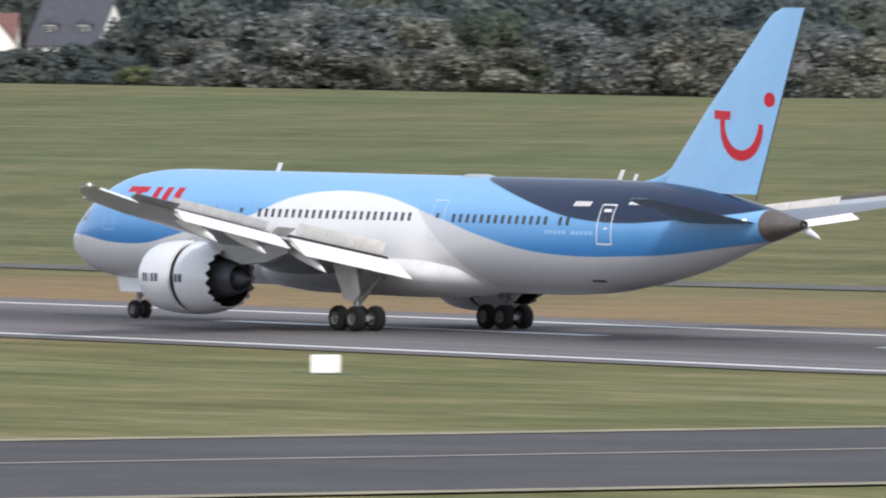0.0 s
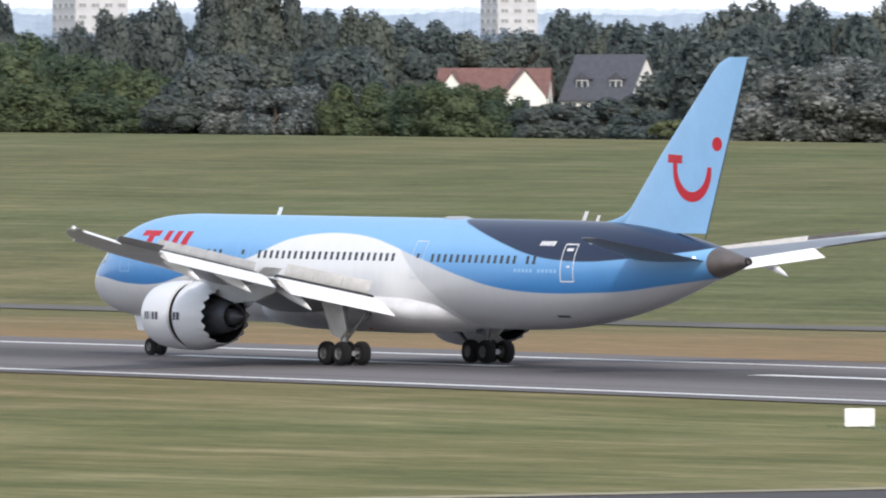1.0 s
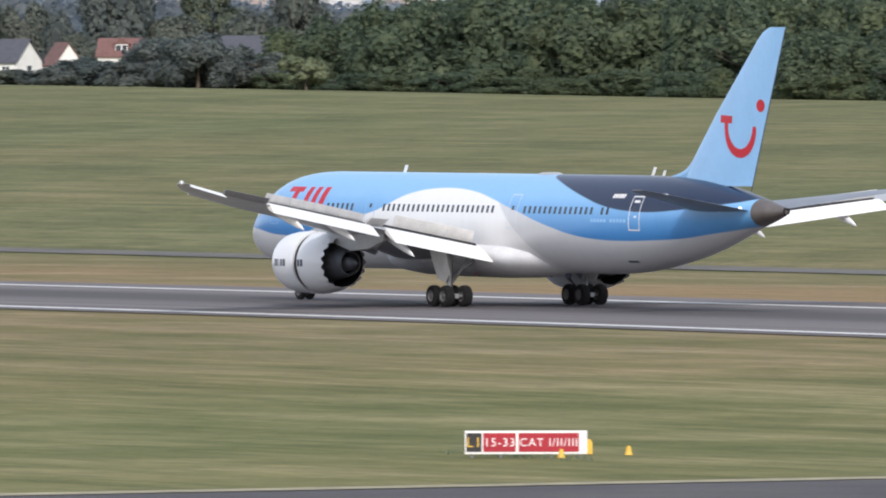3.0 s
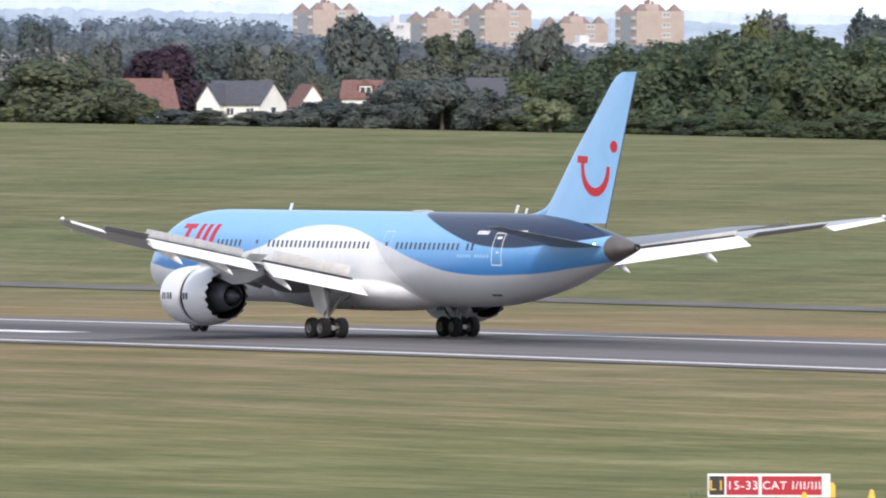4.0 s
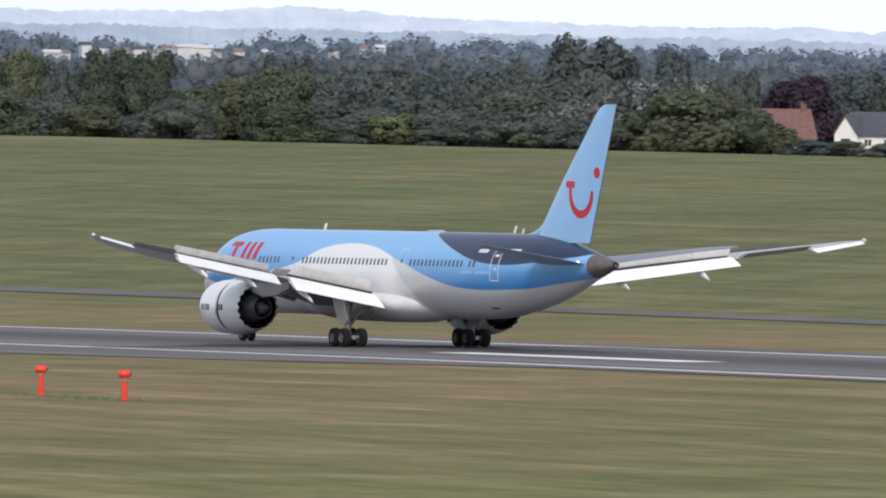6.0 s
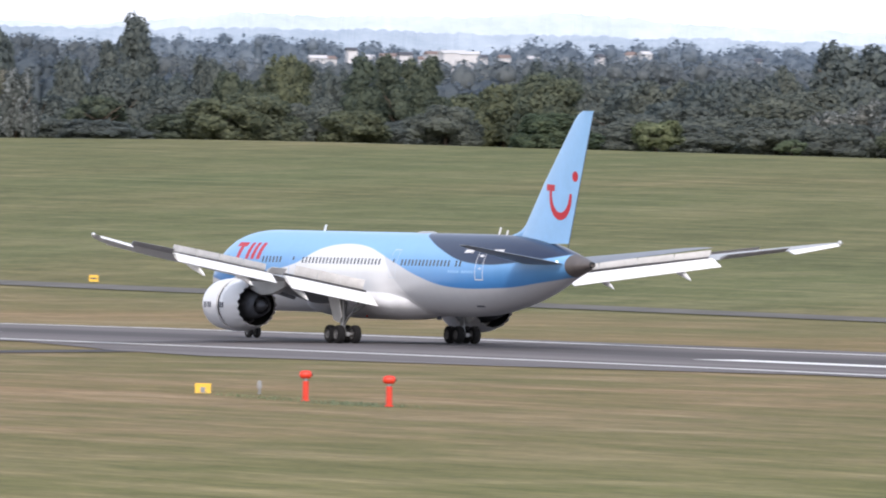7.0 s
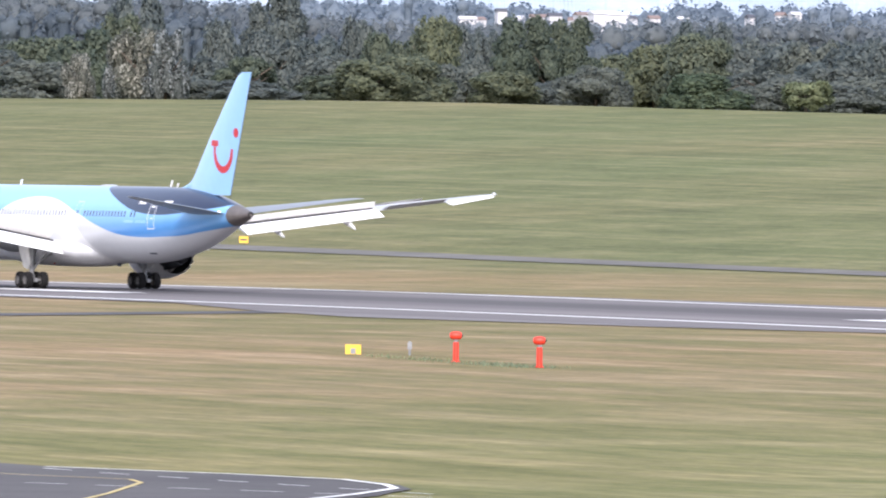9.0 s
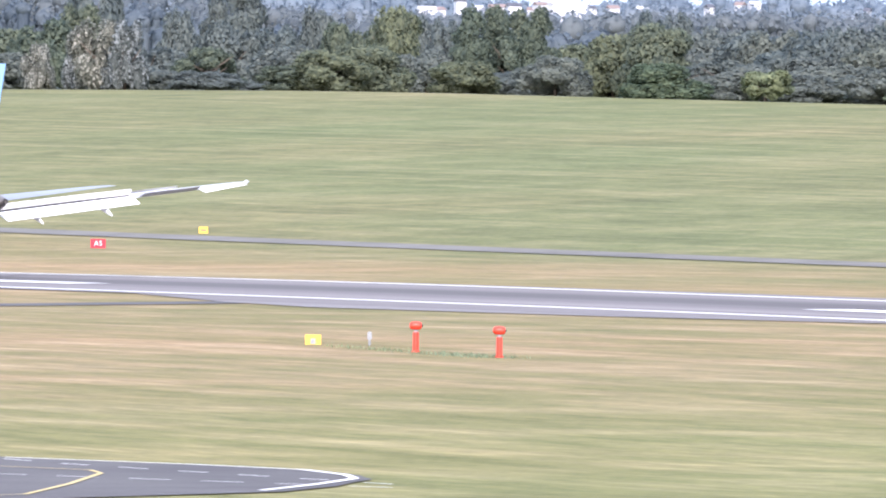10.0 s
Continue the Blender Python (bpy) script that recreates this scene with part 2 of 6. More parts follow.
GRASS = grass_mat()
RUNWAY = asphalt_mat("runway_asphalt", (0.128, 0.117, 0.118), (0.212, 0.196, 0.194), True)
TAXI = asphalt_mat("taxiway_asphalt", (0.072, 0.068, 0.072), (0.105, 0.100, 0.100), False)
ROAD = asphalt_mat("road_asphalt", (0.115, 0.11, 0.10), (0.165, 0.158, 0.145), False)
WHITE_MARK = plain("white_marking_paint", (0.78, 0.78, 0.76), 0.7, spread=0.15, scale=0.8)
PALE_MARK = plain("worn_marking_paint", (0.42, 0.39, 0.33), 0.8, spread=0.25, scale=0.5)
YELLOW_MARK = plain("yellow_marking_paint", (0.46, 0.36, 0.14), 0.7, spread=0.2, scale=0.8)
HULL = livery_mat()
SKY_BLUE = plain("sky_blue_paint", (0.27, 0.51, 0.80), 0.35, spread=0.06, scale=0.5, coat=0.2)
WING_GREY = plain("wing_grey_paint", (0.42, 0.43, 0.44), 0.4, spread=0.12, scale=0.7)
# darker than the wing, since the raised aileron's shade is in this grey
AILERON_SHADED = plain("aileron_shaded_grey", (0.24, 0.24, 0.25), 0.5, spread=0.15, scale=0.8)
FLAP_WHITE = plain("flap_white_paint", (0.86, 0.86, 0.86), 0.4, spread=0.05, scale=0.9)
SPOILER_GREY = plain("spoiler_grey_paint", (0.66, 0.655, 0.64), 0.45, spread=0.14, scale=1.2)
COWL_WHITE = plain("cowl_white_paint", (0.79, 0.79, 0.80), 0.3, spread=0.02, scale=0.6, coat=0.3)
STAB_GREY = plain("stabilizer_grey_paint", (0.20, 0.22, 0.25), 0.4, spread=0.12, scale=0.7)
# engine insides, and also the painted shade of the flap slots
METAL_AND_SHADE = plain("dark_metal_and_slot_shade", (0.014, 0.014, 0.017), 0.7, 0.0, spread=0.3, scale=2)
HOT_METAL = plain("heat_stained_metal", (0.085, 0.09, 0.105), 0.5, 0.3, spread=0.3, scale=1.5)
STEEL = plain("gear_steel", (0.30, 0.31, 0.32), 0.4, 0.5, spread=0.2, scale=3)
BARE = plain("bare_aluminium", (0.70, 0.70, 0.70), 0.3, 0.8, spread=0.1, scale=2)
TYRE = plain("tyre_rubber", (0.007, 0.007, 0.008), 1.0, spread=0.3, scale=4)
HUB = plain("wheel_hub_grey", (0.12, 0.12, 0.12), 0.6, 0.2, spread=0.2, scale=6)
BLACK = plain("black_void", (0.012, 0.012, 0.013), 0.6, spread=0.3)
CONE = plain("tail_cone_metal", (0.16, 0.14, 0.13), 0.45, 0.4, spread=0.2, scale=1.2)
WINDOW = plain("cabin_window_glass", (0.05, 0.055, 0.065), 0.12, spread=0.3, scale=0.5)
RED = plain("red_logo_paint", (0.52, 0.008, 0.022), 0.4, spread=0.06)
INK = plain("dark_lettering_paint", (0.05, 0.06, 0.09), 0.5, spread=0.1)
WHITE_INK = plain("white_lettering_paint", (0.8, 0.8, 0.8), 0.5, spread=0.05)
STRAW = plain("dry_straw_verge", (0.30, 0.265, 0.17), 0.9, spread=0.35, scale=0.6)
RED_SIGN = plain("red_sign_face", (0.38, 0.012, 0.028), 0.5, spread=0.1)
BLACK_SIGN = plain("black_sign_face", (0.02, 0.02, 0.02), 0.5, spread=0.2)
YELLOW_PAINT = plain("yellow_enamel", (0.75, 0.46, 0.05), 0.5, spread=0.12, scale=4)
ORANGE = plain("orange_red_enamel", (0.66, 0.045, 0.02), 0.45, spread=0.12, scale=4)
PALE = plain("pale_box_enamel", (0.82, 0.82, 0.80), 0.5, spread=0.06, scale=3)
GALV = plain("galvanised_steel", (0.26, 0.27, 0.28), 0.5, 0.6, spread=0.2, scale=6)
RENDER_WHITE = plain("white_house_render", (0.78, 0.77, 0.73), 0.85, spread=0.07, scale=0.7)
SLATE = plain("dark_slate_roof", (0.075, 0.078, 0.095), 0.7, spread=0.2, scale=1.5, relief=0.3)
RED_TILE = plain("red_clay_roof", (0.17, 0.088, 0.078), 0.8, spread=0.25, scale=1.5, relief=0.3)
GLASS_DARK = plain("house_window_glass", (0.05, 0.06, 0.07), 0.15, spread=0.2)
# tower brick and panes are paled and greyed to carry the distance haze
TOWER_BRICK = plain("hazed_tan_brick", (0.40, 0.335, 0.30), 0.85, spread=0.1, scale=0.4)
TOWER_PANE = plain("hazed_tower_glass", (0.26, 0.27, 0.28), 0.3, spread=0.2)
TOWER_WHITE = plain("white_tower_panel", (0.56, 0.56, 0.58), 0.8, spread=0.08, scale=0.4)
TOWER_ROOF = plain("brown_tower_roof", (0.22, 0.165, 0.15), 0.8, spread=0.15)
BARK = plain("grey_brown_bark", (0.11, 0.09, 0.07), 0.9, spread=0.3, scale=3, relief=0.4)
# dark and broad leaves are raised and blued, with aerial haze painted in
LEAF_DARK = leaf_mat("hazed_dark_leaves", (0.106, 0.131, 0.134), (0.202, 0.230, 0.210))
LEAF_BROAD = leaf_mat("hazed_green_leaves", (0.090, 0.116, 0.096), (0.192, 0.220, 0.150))
LEAF_HEDGE = leaf_mat("fresh_leaves", (0.082, 0.116, 0.082), (0.168, 0.212, 0.126), (0.22, 0.255, 0.155))
LEAF_SILVER = leaf_mat("silver_leaves", (0.100, 0.114, 0.104), (0.205, 0.218, 0.198), (0.50, 0.51, 0.49), (0.34, 0.52, 0.64))
LEAF_MAROON = leaf_mat("copper_leaves", (0.060, 0.045, 0.068), (0.105, 0.070, 0.098))
LEAF_LIGHT = leaf_mat("pale_green_leaves", (0.140, 0.175, 0.110), (0.285, 0.325, 0.195))
LEAF_YELLOW = leaf_mat("yellow_green_leaves", (0.11, 0.13, 0.06), (0.22, 0.235, 0.10))
# the haze of distance is mixed into these two as blue-grey
LEAF_FAR_HAZED = leaf_mat("hazed_distant_leaves", (0.120, 0.148, 0.178), (0.195, 0.225, 0.245))
LEAF_FARTHER_HAZED = leaf_mat("hazed_far_leaves", (0.19, 0.235, 0.285), (0.30, 0.345, 0.39))


# ---------- building helpers ----------
def mesh_of(name, bm, material):
    me = bpy.data.meshes.new(name)
    bm.normal_update()
    bm.to_mesh(me)
    bm.free()
    for mt in (material if isinstance(material, (list, tuple)) else [material]):
        me.materials.append(mt)
    return me


def part(name, bm, material, parent=None, label="", smooth=False):
    me = mesh_of(name, bm, material)
    if smooth:
        me.polygons.foreach_set("use_smooth", [True] * len(me.polygons))
        me.set_sharp_from_angle(angle=radians(35))
    ob = new(name, me)
    ob.parent = parent
    return tagged(ob, label)


def empty(name, m=None, parent=None):
    ob = new(name)
    ob.parent = parent
    if m is not None:
        ob.matrix_basis = m
    return ob


def box(bm, x0, x1, y0, y1, z0, z1, slot=0):
    v = [bm.verts.new((x, y, z)) for x in (x0, x1) for y in (y0, y1) for z in (z0, z1)]
    for q in ((0, 1, 3, 2), (4, 6, 7, 5), (0, 4, 5, 1), (2, 3, 7, 6), (0, 2, 6, 4), (1, 5, 7, 3)):
        fc = bm.faces.new([v[i] for i in q])
        fc.material_index = slot
    return v


def beam(bm, a, b, r0, r1=None, seg=10, slot=0):
    """A tapered round bar from a to b with closed ends."""
    a, b = Vector(a), Vector(b)
    r1 = r0 if r1 is None else r1
    q = (b - a).to_track_quat("Z", "Y")
    rings = []
    for c, r in ((a, r0), (b, r1)):
        rings.append([bm.verts.new(c + q @ Vector((r * math.cos(k * math.tau / seg), r * math.sin(k * math.tau / seg), 0))) for k in range(seg)])
    for k in range(seg):
        bm.faces.new((rings[0][k], rings[0][(k + 1) % seg], rings[1][(k + 1) % seg], rings[1][k])).material_index = slot
    bm.faces.new(rings[0][::-1]).material_index = slot
    bm.faces.new(rings[1]).material_index = slot


def loft(bm, rings, close=True, cap=True, slot=0):
    """Skins a row of vertex rings."""
    vs = [[bm.verts.new(p) for p in r] for r in rings]
    k = len(vs[0])
    for a, b in zip(vs, vs[1:]):
        for i in range(k if close else k - 1):
            bm.faces.new((a[i], a[(i + 1) % k], b[(i + 1) % k], b[i])).material_index = slot
    if cap:
        bm.faces.new(vs[0][::-1]).material_index = slot
        bm.faces.new(vs[-1]).material_index = slot
    bmesh.ops.recalc_face_normals(bm, faces=bm.faces)
    return vs


def turned(bm, axis_y, axis_z, stations, seg=40, cap=False, slot=0):
    """A body of revolution along x: stations of (x, radius)."""
    rings = [[(x, axis_y + r * math.cos(k * math.tau / seg), axis_z + r * math.sin(k * math.tau / seg)) for k in range(seg)] for x, r in stations]
    return loft(bm, rings, True, cap, slot)


def prism(bm, outline, depth, slot=0):
    """Outline of 3D points thickened by the vector depth."""
    a = [bm.verts.new(p) for p in outline]
    b = [bm.verts.new(Vector(p) + Vector(depth)) for p in outline]
    bm.faces.new(a[::-1]).material_index = slot
    bm.faces.new(b).material_index = slot
    for i in range(len(a)):
        j = (i + 1) % len(a)
        bm.faces.new((a[i], a[j], b[j], b[i])).material_index = slot
    bmesh.ops.recalc_face_normals(bm, faces=bm.faces)


# ---------- ground ----------
def ease(a, b, x):
    q = min(1.0, max(0.0, (x - a) / (b - a)))
    return q * q * (3 - 2 * q)


def clip(x, a, b):
    return min(b, max(a, x))


def runway_z(x):
    u = clip((x + 700) / 300, -1.45, 0.67)
    return -0.917 * u - 0.978 * u * u


def ground_z(x, y):
    b = runway_z(x) - 0.117 * min(1.0, abs(y) / 22.5)
    road = clip(0.62 - (x + 1021) * 0.0042, -0.6, 1.6)
    crest = clip(15.0 - (x + 1420) * 0.0088, 11.0, 16.9) - 0.42 * math.exp(-((x + 1225) / 110) ** 2)
    if y < 30:
        return b
    if y < 110:
        return b + (road - b) * (y - 30) / 80
    if y < 330:
        q = (y - 110) / 220
        return road + (crest - road) * (q * 0.55 + 0.45 * (1 - (1 - q) ** 2))
    return crest - 1.5 * ease(330, 420, y)


def steps(*spans):
    out = []
    for a, b, d in spans:
        k = max(1, round((b - a) / d))
        out += [a + (b - a) * i / k for i in range(k)]
    return out + [spans[-1][1]]


def sheet(name, xs, ys, lift, material, label="", keep=None):
    """A sheet draped over the ground."""
    bm = bmesh.new()
    g = [[bm.verts.new((x, y, ground_z(x, y) + lift)) for y in ys] for x in xs]
    for i in range(len(xs) - 1):
        for j in range(len(ys) - 1):
            bm.faces.new((g[i][j], g[i + 1][j], g[i + 1][j + 1], g[i][j + 1]))
    ob = part(name, bm, material, smooth=False)
    ob.data.polygons.foreach_set("use_smooth", [True] * len(ob.data.polygons))
    return tagged(ob, label, kind="structure")


sheet("ground", steps((-6000, -1800, 300), (-1800, -1250, 25), (-1250, -350, 10), (-350, 100, 30), (100, 1500, 350)),
      steps((-900, -260, 80), (-260, -60, 20), (-60, 60, 7.5), (60, 120, 10), (120, 330, 10), (330, 430, 10), (430, 1000, 60), (1000, 6000, 500)),
      -0.03, GRASS, "mown airfield grass with dry straw-coloured stripes")

RX = steps((-2400, -1300, 100), (-1300, -400, 10), (-400, 300, 100))
sheet("runway", RX, [-26.3, -22.5, -11, 0, 11, 22.5, 30], 0.03, RUNWAY, "grey asphalt runway with dark tyre rubber down the middle")
sheet("road", RX, [105.5, 109, 112], 0.04, ROAD, "narrow grey perimeter road across the grass")


def stripe(name, pts, width, lift, material, label=""):
    """A painted line through plan points."""
    bm = bmesh.new()
    prev = None
    for i, (x, y) in enumerate(pts):
        x0, y0 = pts[max(0, i - 1)]
        x1, y1 = pts[min(len(pts) - 1, i + 1)]
        d = Vector((x1 - x0, y1 - y0)).normalized() * width / 2
        cur = [bm.verts.new((x - d.y, y + d.x, ground_z(x, y) + lift)), bm.verts.new((x + d.y, y - d.x, ground_z(x, y) + lift))]
        if prev:
            bm.faces.new((prev[0], prev[1], cur[1], cur[0]))
        prev = cur
    bmesh.ops.recalc_face_normals(bm, faces=bm.faces)
    for fc in bm.faces:
        if fc.normal.z < 0:
            fc.normal_flip()
    return tagged(part(name, bm, material), label, kind="structure")


def far_edge(x):
    return 21.5 + 6.0 * ease(-860, -1000, x) - 2.0 * ease(-600, -680, x) * (1 - ease(-760, -860, x))


def middle(x):
    return 3.5 - 8.5 * ease(-640, -790, x)


stripe("edge_line", [(x, -22.2) for x in RX], 1.4, 0.045, WHITE_MARK, "white painted runway edge line")
stripe("edge_line", [(x, far_edge(x)) for x in RX], 1.4, 0.045, WHITE_MARK, "white painted runway edge line")
DASHES = [(-1157, -1124), (-1100, -1067), (-1043, -1010),  (-643, -610), (-586, -553), (-529, -496)]
for a, b in DASHES:
    stripe("centre_line_dash", [(q, middle(q)) for q in steps((a, b, 8))], 1.9, 0.045, WHITE_MARK, "white painted runway centre line dash")
for a, b in ((-990, -953), (-826, -789)):
    stripe("touchdown_bar", [(q, -6.8) for q in steps((a, b, 8))], 4.0, 0.045, WHITE_MARK, "broad white painted touchdown bar")


# the taxiway that leaves the runway at a right angle, with its rounded spur
TAXI_LABEL = "dark grey asphalt taxiway with a yellow guide line"
sheet("taxiway", steps((-418, -361, 9)), steps((-330, -85, 15), (-85, -28, 10)), 0.02, TAXI, TAXI_LABEL)


def apron(name, outline, lift, material, label):
    bm = bmesh.new()
    bm.faces.new([bm.verts.new((x, y, ground_z(x, y) + lift)) for x, y in outline])
    bmesh.ops.triangulate(bm, faces=bm.faces)
    bmesh.ops.subdivide_edges(bm, edges=bm.edges, cuts=2, use_grid_fill=True)
    for v in bm.verts:
        v.co.z = ground_z(v.co.x, v.co.y) + lift
    for fc in bm.faces:
        if fc.normal.z < 0:
            fc.normal_flip()
    return tagged(part(name, bm, material), label, kind="structure")


apron("taxiway", [(-600, -214), (-540, -209), (-507, -206), (-498, -201.5), (-490, -200.2), (-483, -201.6), (-477.5, -203.6), (-474, -206), (-469, -209), (-462, -214.6), (-452, -232), (-460, -290), (-600, -290)],
      0.02, TAXI, "dark asphalt spur with a rounded end")
apron("pavement", [(-905, -25), (-858, -38), (-835, -42), (-800, -36), (-770, -25)], 0.02, RUNWAY, "grey asphalt fillet beside the runway")
apron("pavement", [(-862, -36), (-855, -34), (-837, -62), (-818, -92), (-823, -96), (-843, -66)], 0.015, TAXI, "narrow dark asphalt strip beside a grass island")
stripe("verge", [(-418.8, y) for y in steps((-330, -40, 10))], 2.6, 0.05, STRAW, "dry straw-coloured verge beside the taxiway")
stripe("verge", [(-360.4, y) for y in steps((-330, -40, 10))], 2.2, 0.05, STRAW, "dry straw-coloured verge beside the taxiway")
stripe("guide_line", [(-394, y) for y in steps((-330, -40, 10))], 0.7, 0.05, PALE_MARK, "pale worn taxiway guide line")
stripe("guide_line", [(-540, -220), (-510, -214.5), (-497, -211.8), (-490.5, -210), (-486, -211.5), (-472, -219), (-459, -226.5), (-455, -234)], 0.25, 0.05, YELLOW_MARK, "yellow painted curved guide line")
stripe("edge_line", [(-507, -206.6), (-498, -202.1), (-490, -200.8), (-483, -202.2), (-478, -204.1), (-474.6, -206.4), (-470, -209.6), (-463, -215)], 0.35, 0.05, WHITE_MARK, "pale painted edge of the spur")
for i in range(7):
    stripe("guide_dash", [(-505 + 5.4 * i, -207.5 + 0.2 * i), (-502.6 + 5.4 * i, -207.3 + 0.2 * i)], 0.18, 0.05, WHITE_MARK, "short pale painted dash")
for i in range(6):
    stripe("guide_dash", [(-486 + 3.6 * i, -216.5 + 1.5 * i), (-484 + 3.6 * i, -215.6 + 1.5 * i)], 0.18, 0.05, WHITE_MARK, "short pale painted dash")

# ---------- the airliner; a: metres behind the nose, s: metres to its left ----------
jet = tagged(empty("airliner"), "pale blue, navy and white airliner rolling on the runway, flaps down", "aeroplane")


def P(a, s, z):
    return Vector((a - 31.7, -s, z))


# station: a, top, bottom, half width
HULL_ROWS = [(-0.25, 4.15, 4.05, 0.05), (0.0, 4.6, 3.6, 0.55), (0.5, 5.1, 3.15, 1.0), (1.3, 5.7, 2.75, 1.5), (2.4, 6.45, 2.45, 1.98), (3.6, 7.1, 2.27, 2.32), (5.2, 7.7, 2.16, 2.62),
             (7.2, 8.05, 2.11, 2.82), (9.5, 8.19, 2.1, 2.9), (12, 8.2, 2.1, 2.92), (18, 8.2, 2.1, 2.92), (24, 8.2, 2.1, 2.92), (30, 8.2, 2.1, 2.92), (36, 8.2, 2.1, 2.92), (41, 8.2, 2.1, 2.92),
             (44, 8.2, 2.12, 2.9), (47.5, 8.19, 2.3, 2.82), (51, 8.12, 2.78, 2.58), (54.3, 7.92, 3.42, 2.2), (57, 7.55, 4.15, 1.75), (59.5, 7.1, 4.9, 1.2), (60.6, 6.88, 5.2, 0.98)]
CONE_ROWS = [(60.6, 6.88, 5.2, 0.98), (61.6, 6.66, 5.46, 0.74), (62.5, 6.45, 5.72, 0.5), (63.1, 6.32, 5.92, 0.28)]


def hull_ring(row, seg=64):
    a, top, bot, w = row
    c, h = (top + bot) / 2, (top - bot) / 2
    return [P(a, w * math.cos(k * math.tau / seg), c + h * math.sin(k * math.tau / seg)) for k in range(seg)]


def hull_at(a):
    for r0, r1 in zip(HULL_ROWS, HULL_ROWS[1:]):
        if r0[0] <= a <= r1[0]:
            q = (a - r0[0]) / (r1[0] - r0[0])
            return [u + (v - u) * q for u, v in zip(r0, r1)]
    return HULL_ROWS[-1]


def skin(a, z, side=1, out=0.0):
    """A point on the hull's side and the outward normal there."""
    _, top, bot, w = hull_at(a)
    c, h = (top + bot) / 2, (top - bot) / 2
    k = clip((z - c) / h, -0.999, 0.999)
    s = w * math.sqrt(1 - k * k)
    nrm = Vector((0, -side * s / (w * w), (z - c) / (h * h))).normalized()
    return P(a, side * s, z) + nrm * out, nrm


def smooth_rows(rows, step=0.75):
    """Rows eased by a Catmull-Rom curve."""
    out = []
    for i in range(len(rows) - 1):
        p0, p1, p2, p3 = rows[max(0, i - 1)], rows[i], rows[i + 1], rows[min(len(rows) - 1, i + 2)]
        k = max(1, int((p2[0] - p1[0]) / step))
        for j in range(k):
            q = j / k
            row = []
            for a, b, c, d in zip(p0, p1, p2, p3):
                m1, m2 = (c - a) / max(1e-6, p2[0] - p0[0]) * (p2[0] - p1[0]), (d - b) / max(1e-6, p3[0] - p1[0]) * (p2[0] - p1[0])
                row.append((2 * q ** 3 - 3 * q * q + 1) * b + (q ** 3 - 2 * q * q + q) * m1 + (3 * q * q - 2 * q ** 3) * c + (q ** 3 - q * q) * m2)
            out.append(row)
    return out + [list(rows[-1])]


HULL_ROWS = [tuple(r) for r in smooth_rows(HULL_ROWS)]
bm = bmesh.new()
loft(bm, [hull_ring(r) for r in HULL_ROWS])
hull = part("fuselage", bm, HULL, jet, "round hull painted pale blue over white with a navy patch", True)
bm = bmesh.new()
loft(bm, [hull_ring(r, 40) for r in CONE_ROWS])
cone = part("tail_cone", bm, CONE, jet, "brown-grey metal tail cone", True)
bm = bmesh.new()
turned(bm, 0, 6.12, [(31.3, 0.24), (31.55, 0.2), (31.5, 0.14), (31.0, 0.12)], 20, True)
part("exhaust_pipe", bm, BLACK, cone, "black exhaust pipe", True)
bm = bmesh.new()
loft(bm, [[P(a, w * math.cos(k * math.tau / 32), 3.05 + h * math.sin(k * math.tau / 32)) for k in range(32)] for a, w, h in
          ((17.5, 0.6, 0.5), (19.5, 2.2, 1.05), (22, 2.95, 1.25), (26, 3.2, 1.32), (31, 3.2, 1.34), (34.5, 3.05, 1.28), (37, 2.5, 1.1), (39.5, 1.2, 0.8))])
part("belly_fairing", bm, plain("belly_white_paint", (0.70, 0.70, 0.71), 0.4, spread=0.12, scale=0.5), jet, "grey-white wing root fairing", True)


# panes, doors and lettering on the hull
def panel(name, a0, a1, z0, z1, side, material, parent, out=0.012, thick=0.02, label="", lean=0.0):
    """A plate that follows the hull; lean shifts its top aft."""
    bm = bmesh.new()
    k, inner, outer = max(1, int((z1 - z0) / 0.3)), [], []
    for i in range(k + 1):
        z = z0 + (z1 - z0) * i / k
        dx = lean * i / k
        for lst, o in ((inner, out - thick), (outer, out)):
            lst.append([bm.verts.new(skin(a + dx, z, side, o)[0]) for a in (a0, a1)])
    for i in range(k):
        bm.faces.new((outer[i][0], outer[i][1], outer[i + 1][1], outer[i + 1][0]))
        for e in (0, 1):
            bm.faces.new((inner[i][e], outer[i][e], outer[i + 1][e], inner[i + 1][e]))
    for i in (0, k):
        bm.faces.new((inner[i][0], inner[i][1], outer[i][1], outer[i][0]))
    bmesh.ops.recalc_face_normals(bm, faces=bm.faces)
    return part(name, bm, material, parent, label)


def ring_panel(name, a0, a1, z0, z1, w, side, material, parent, label=""):
    """An outline of a door: four strips in one mesh."""
    obs = [(a0, a0 + w, z0, z1), (a1 - w, a1, z0, z1), (a0 + w, a1 - w, z0, z0 + w), (a0 + w, a1 - w, z1 - w, z1)]
    bm = bmesh.new()
    for b0, b1, y0, y1 in obs:
        k = max(1, int((y1 - y0) / 0.3))
        vs = [[bm.verts.new(skin(a, y0 + (y1 - y0) * i / k, side, 0.014)[0]) for a in (b0, b1)] for i in range(k + 1)]
        for i in range(k):
            bm.faces.new((vs[i][0], vs[i][1], vs[i + 1][1], vs[i + 1][0]))
    return part(name, bm, material, parent, label)


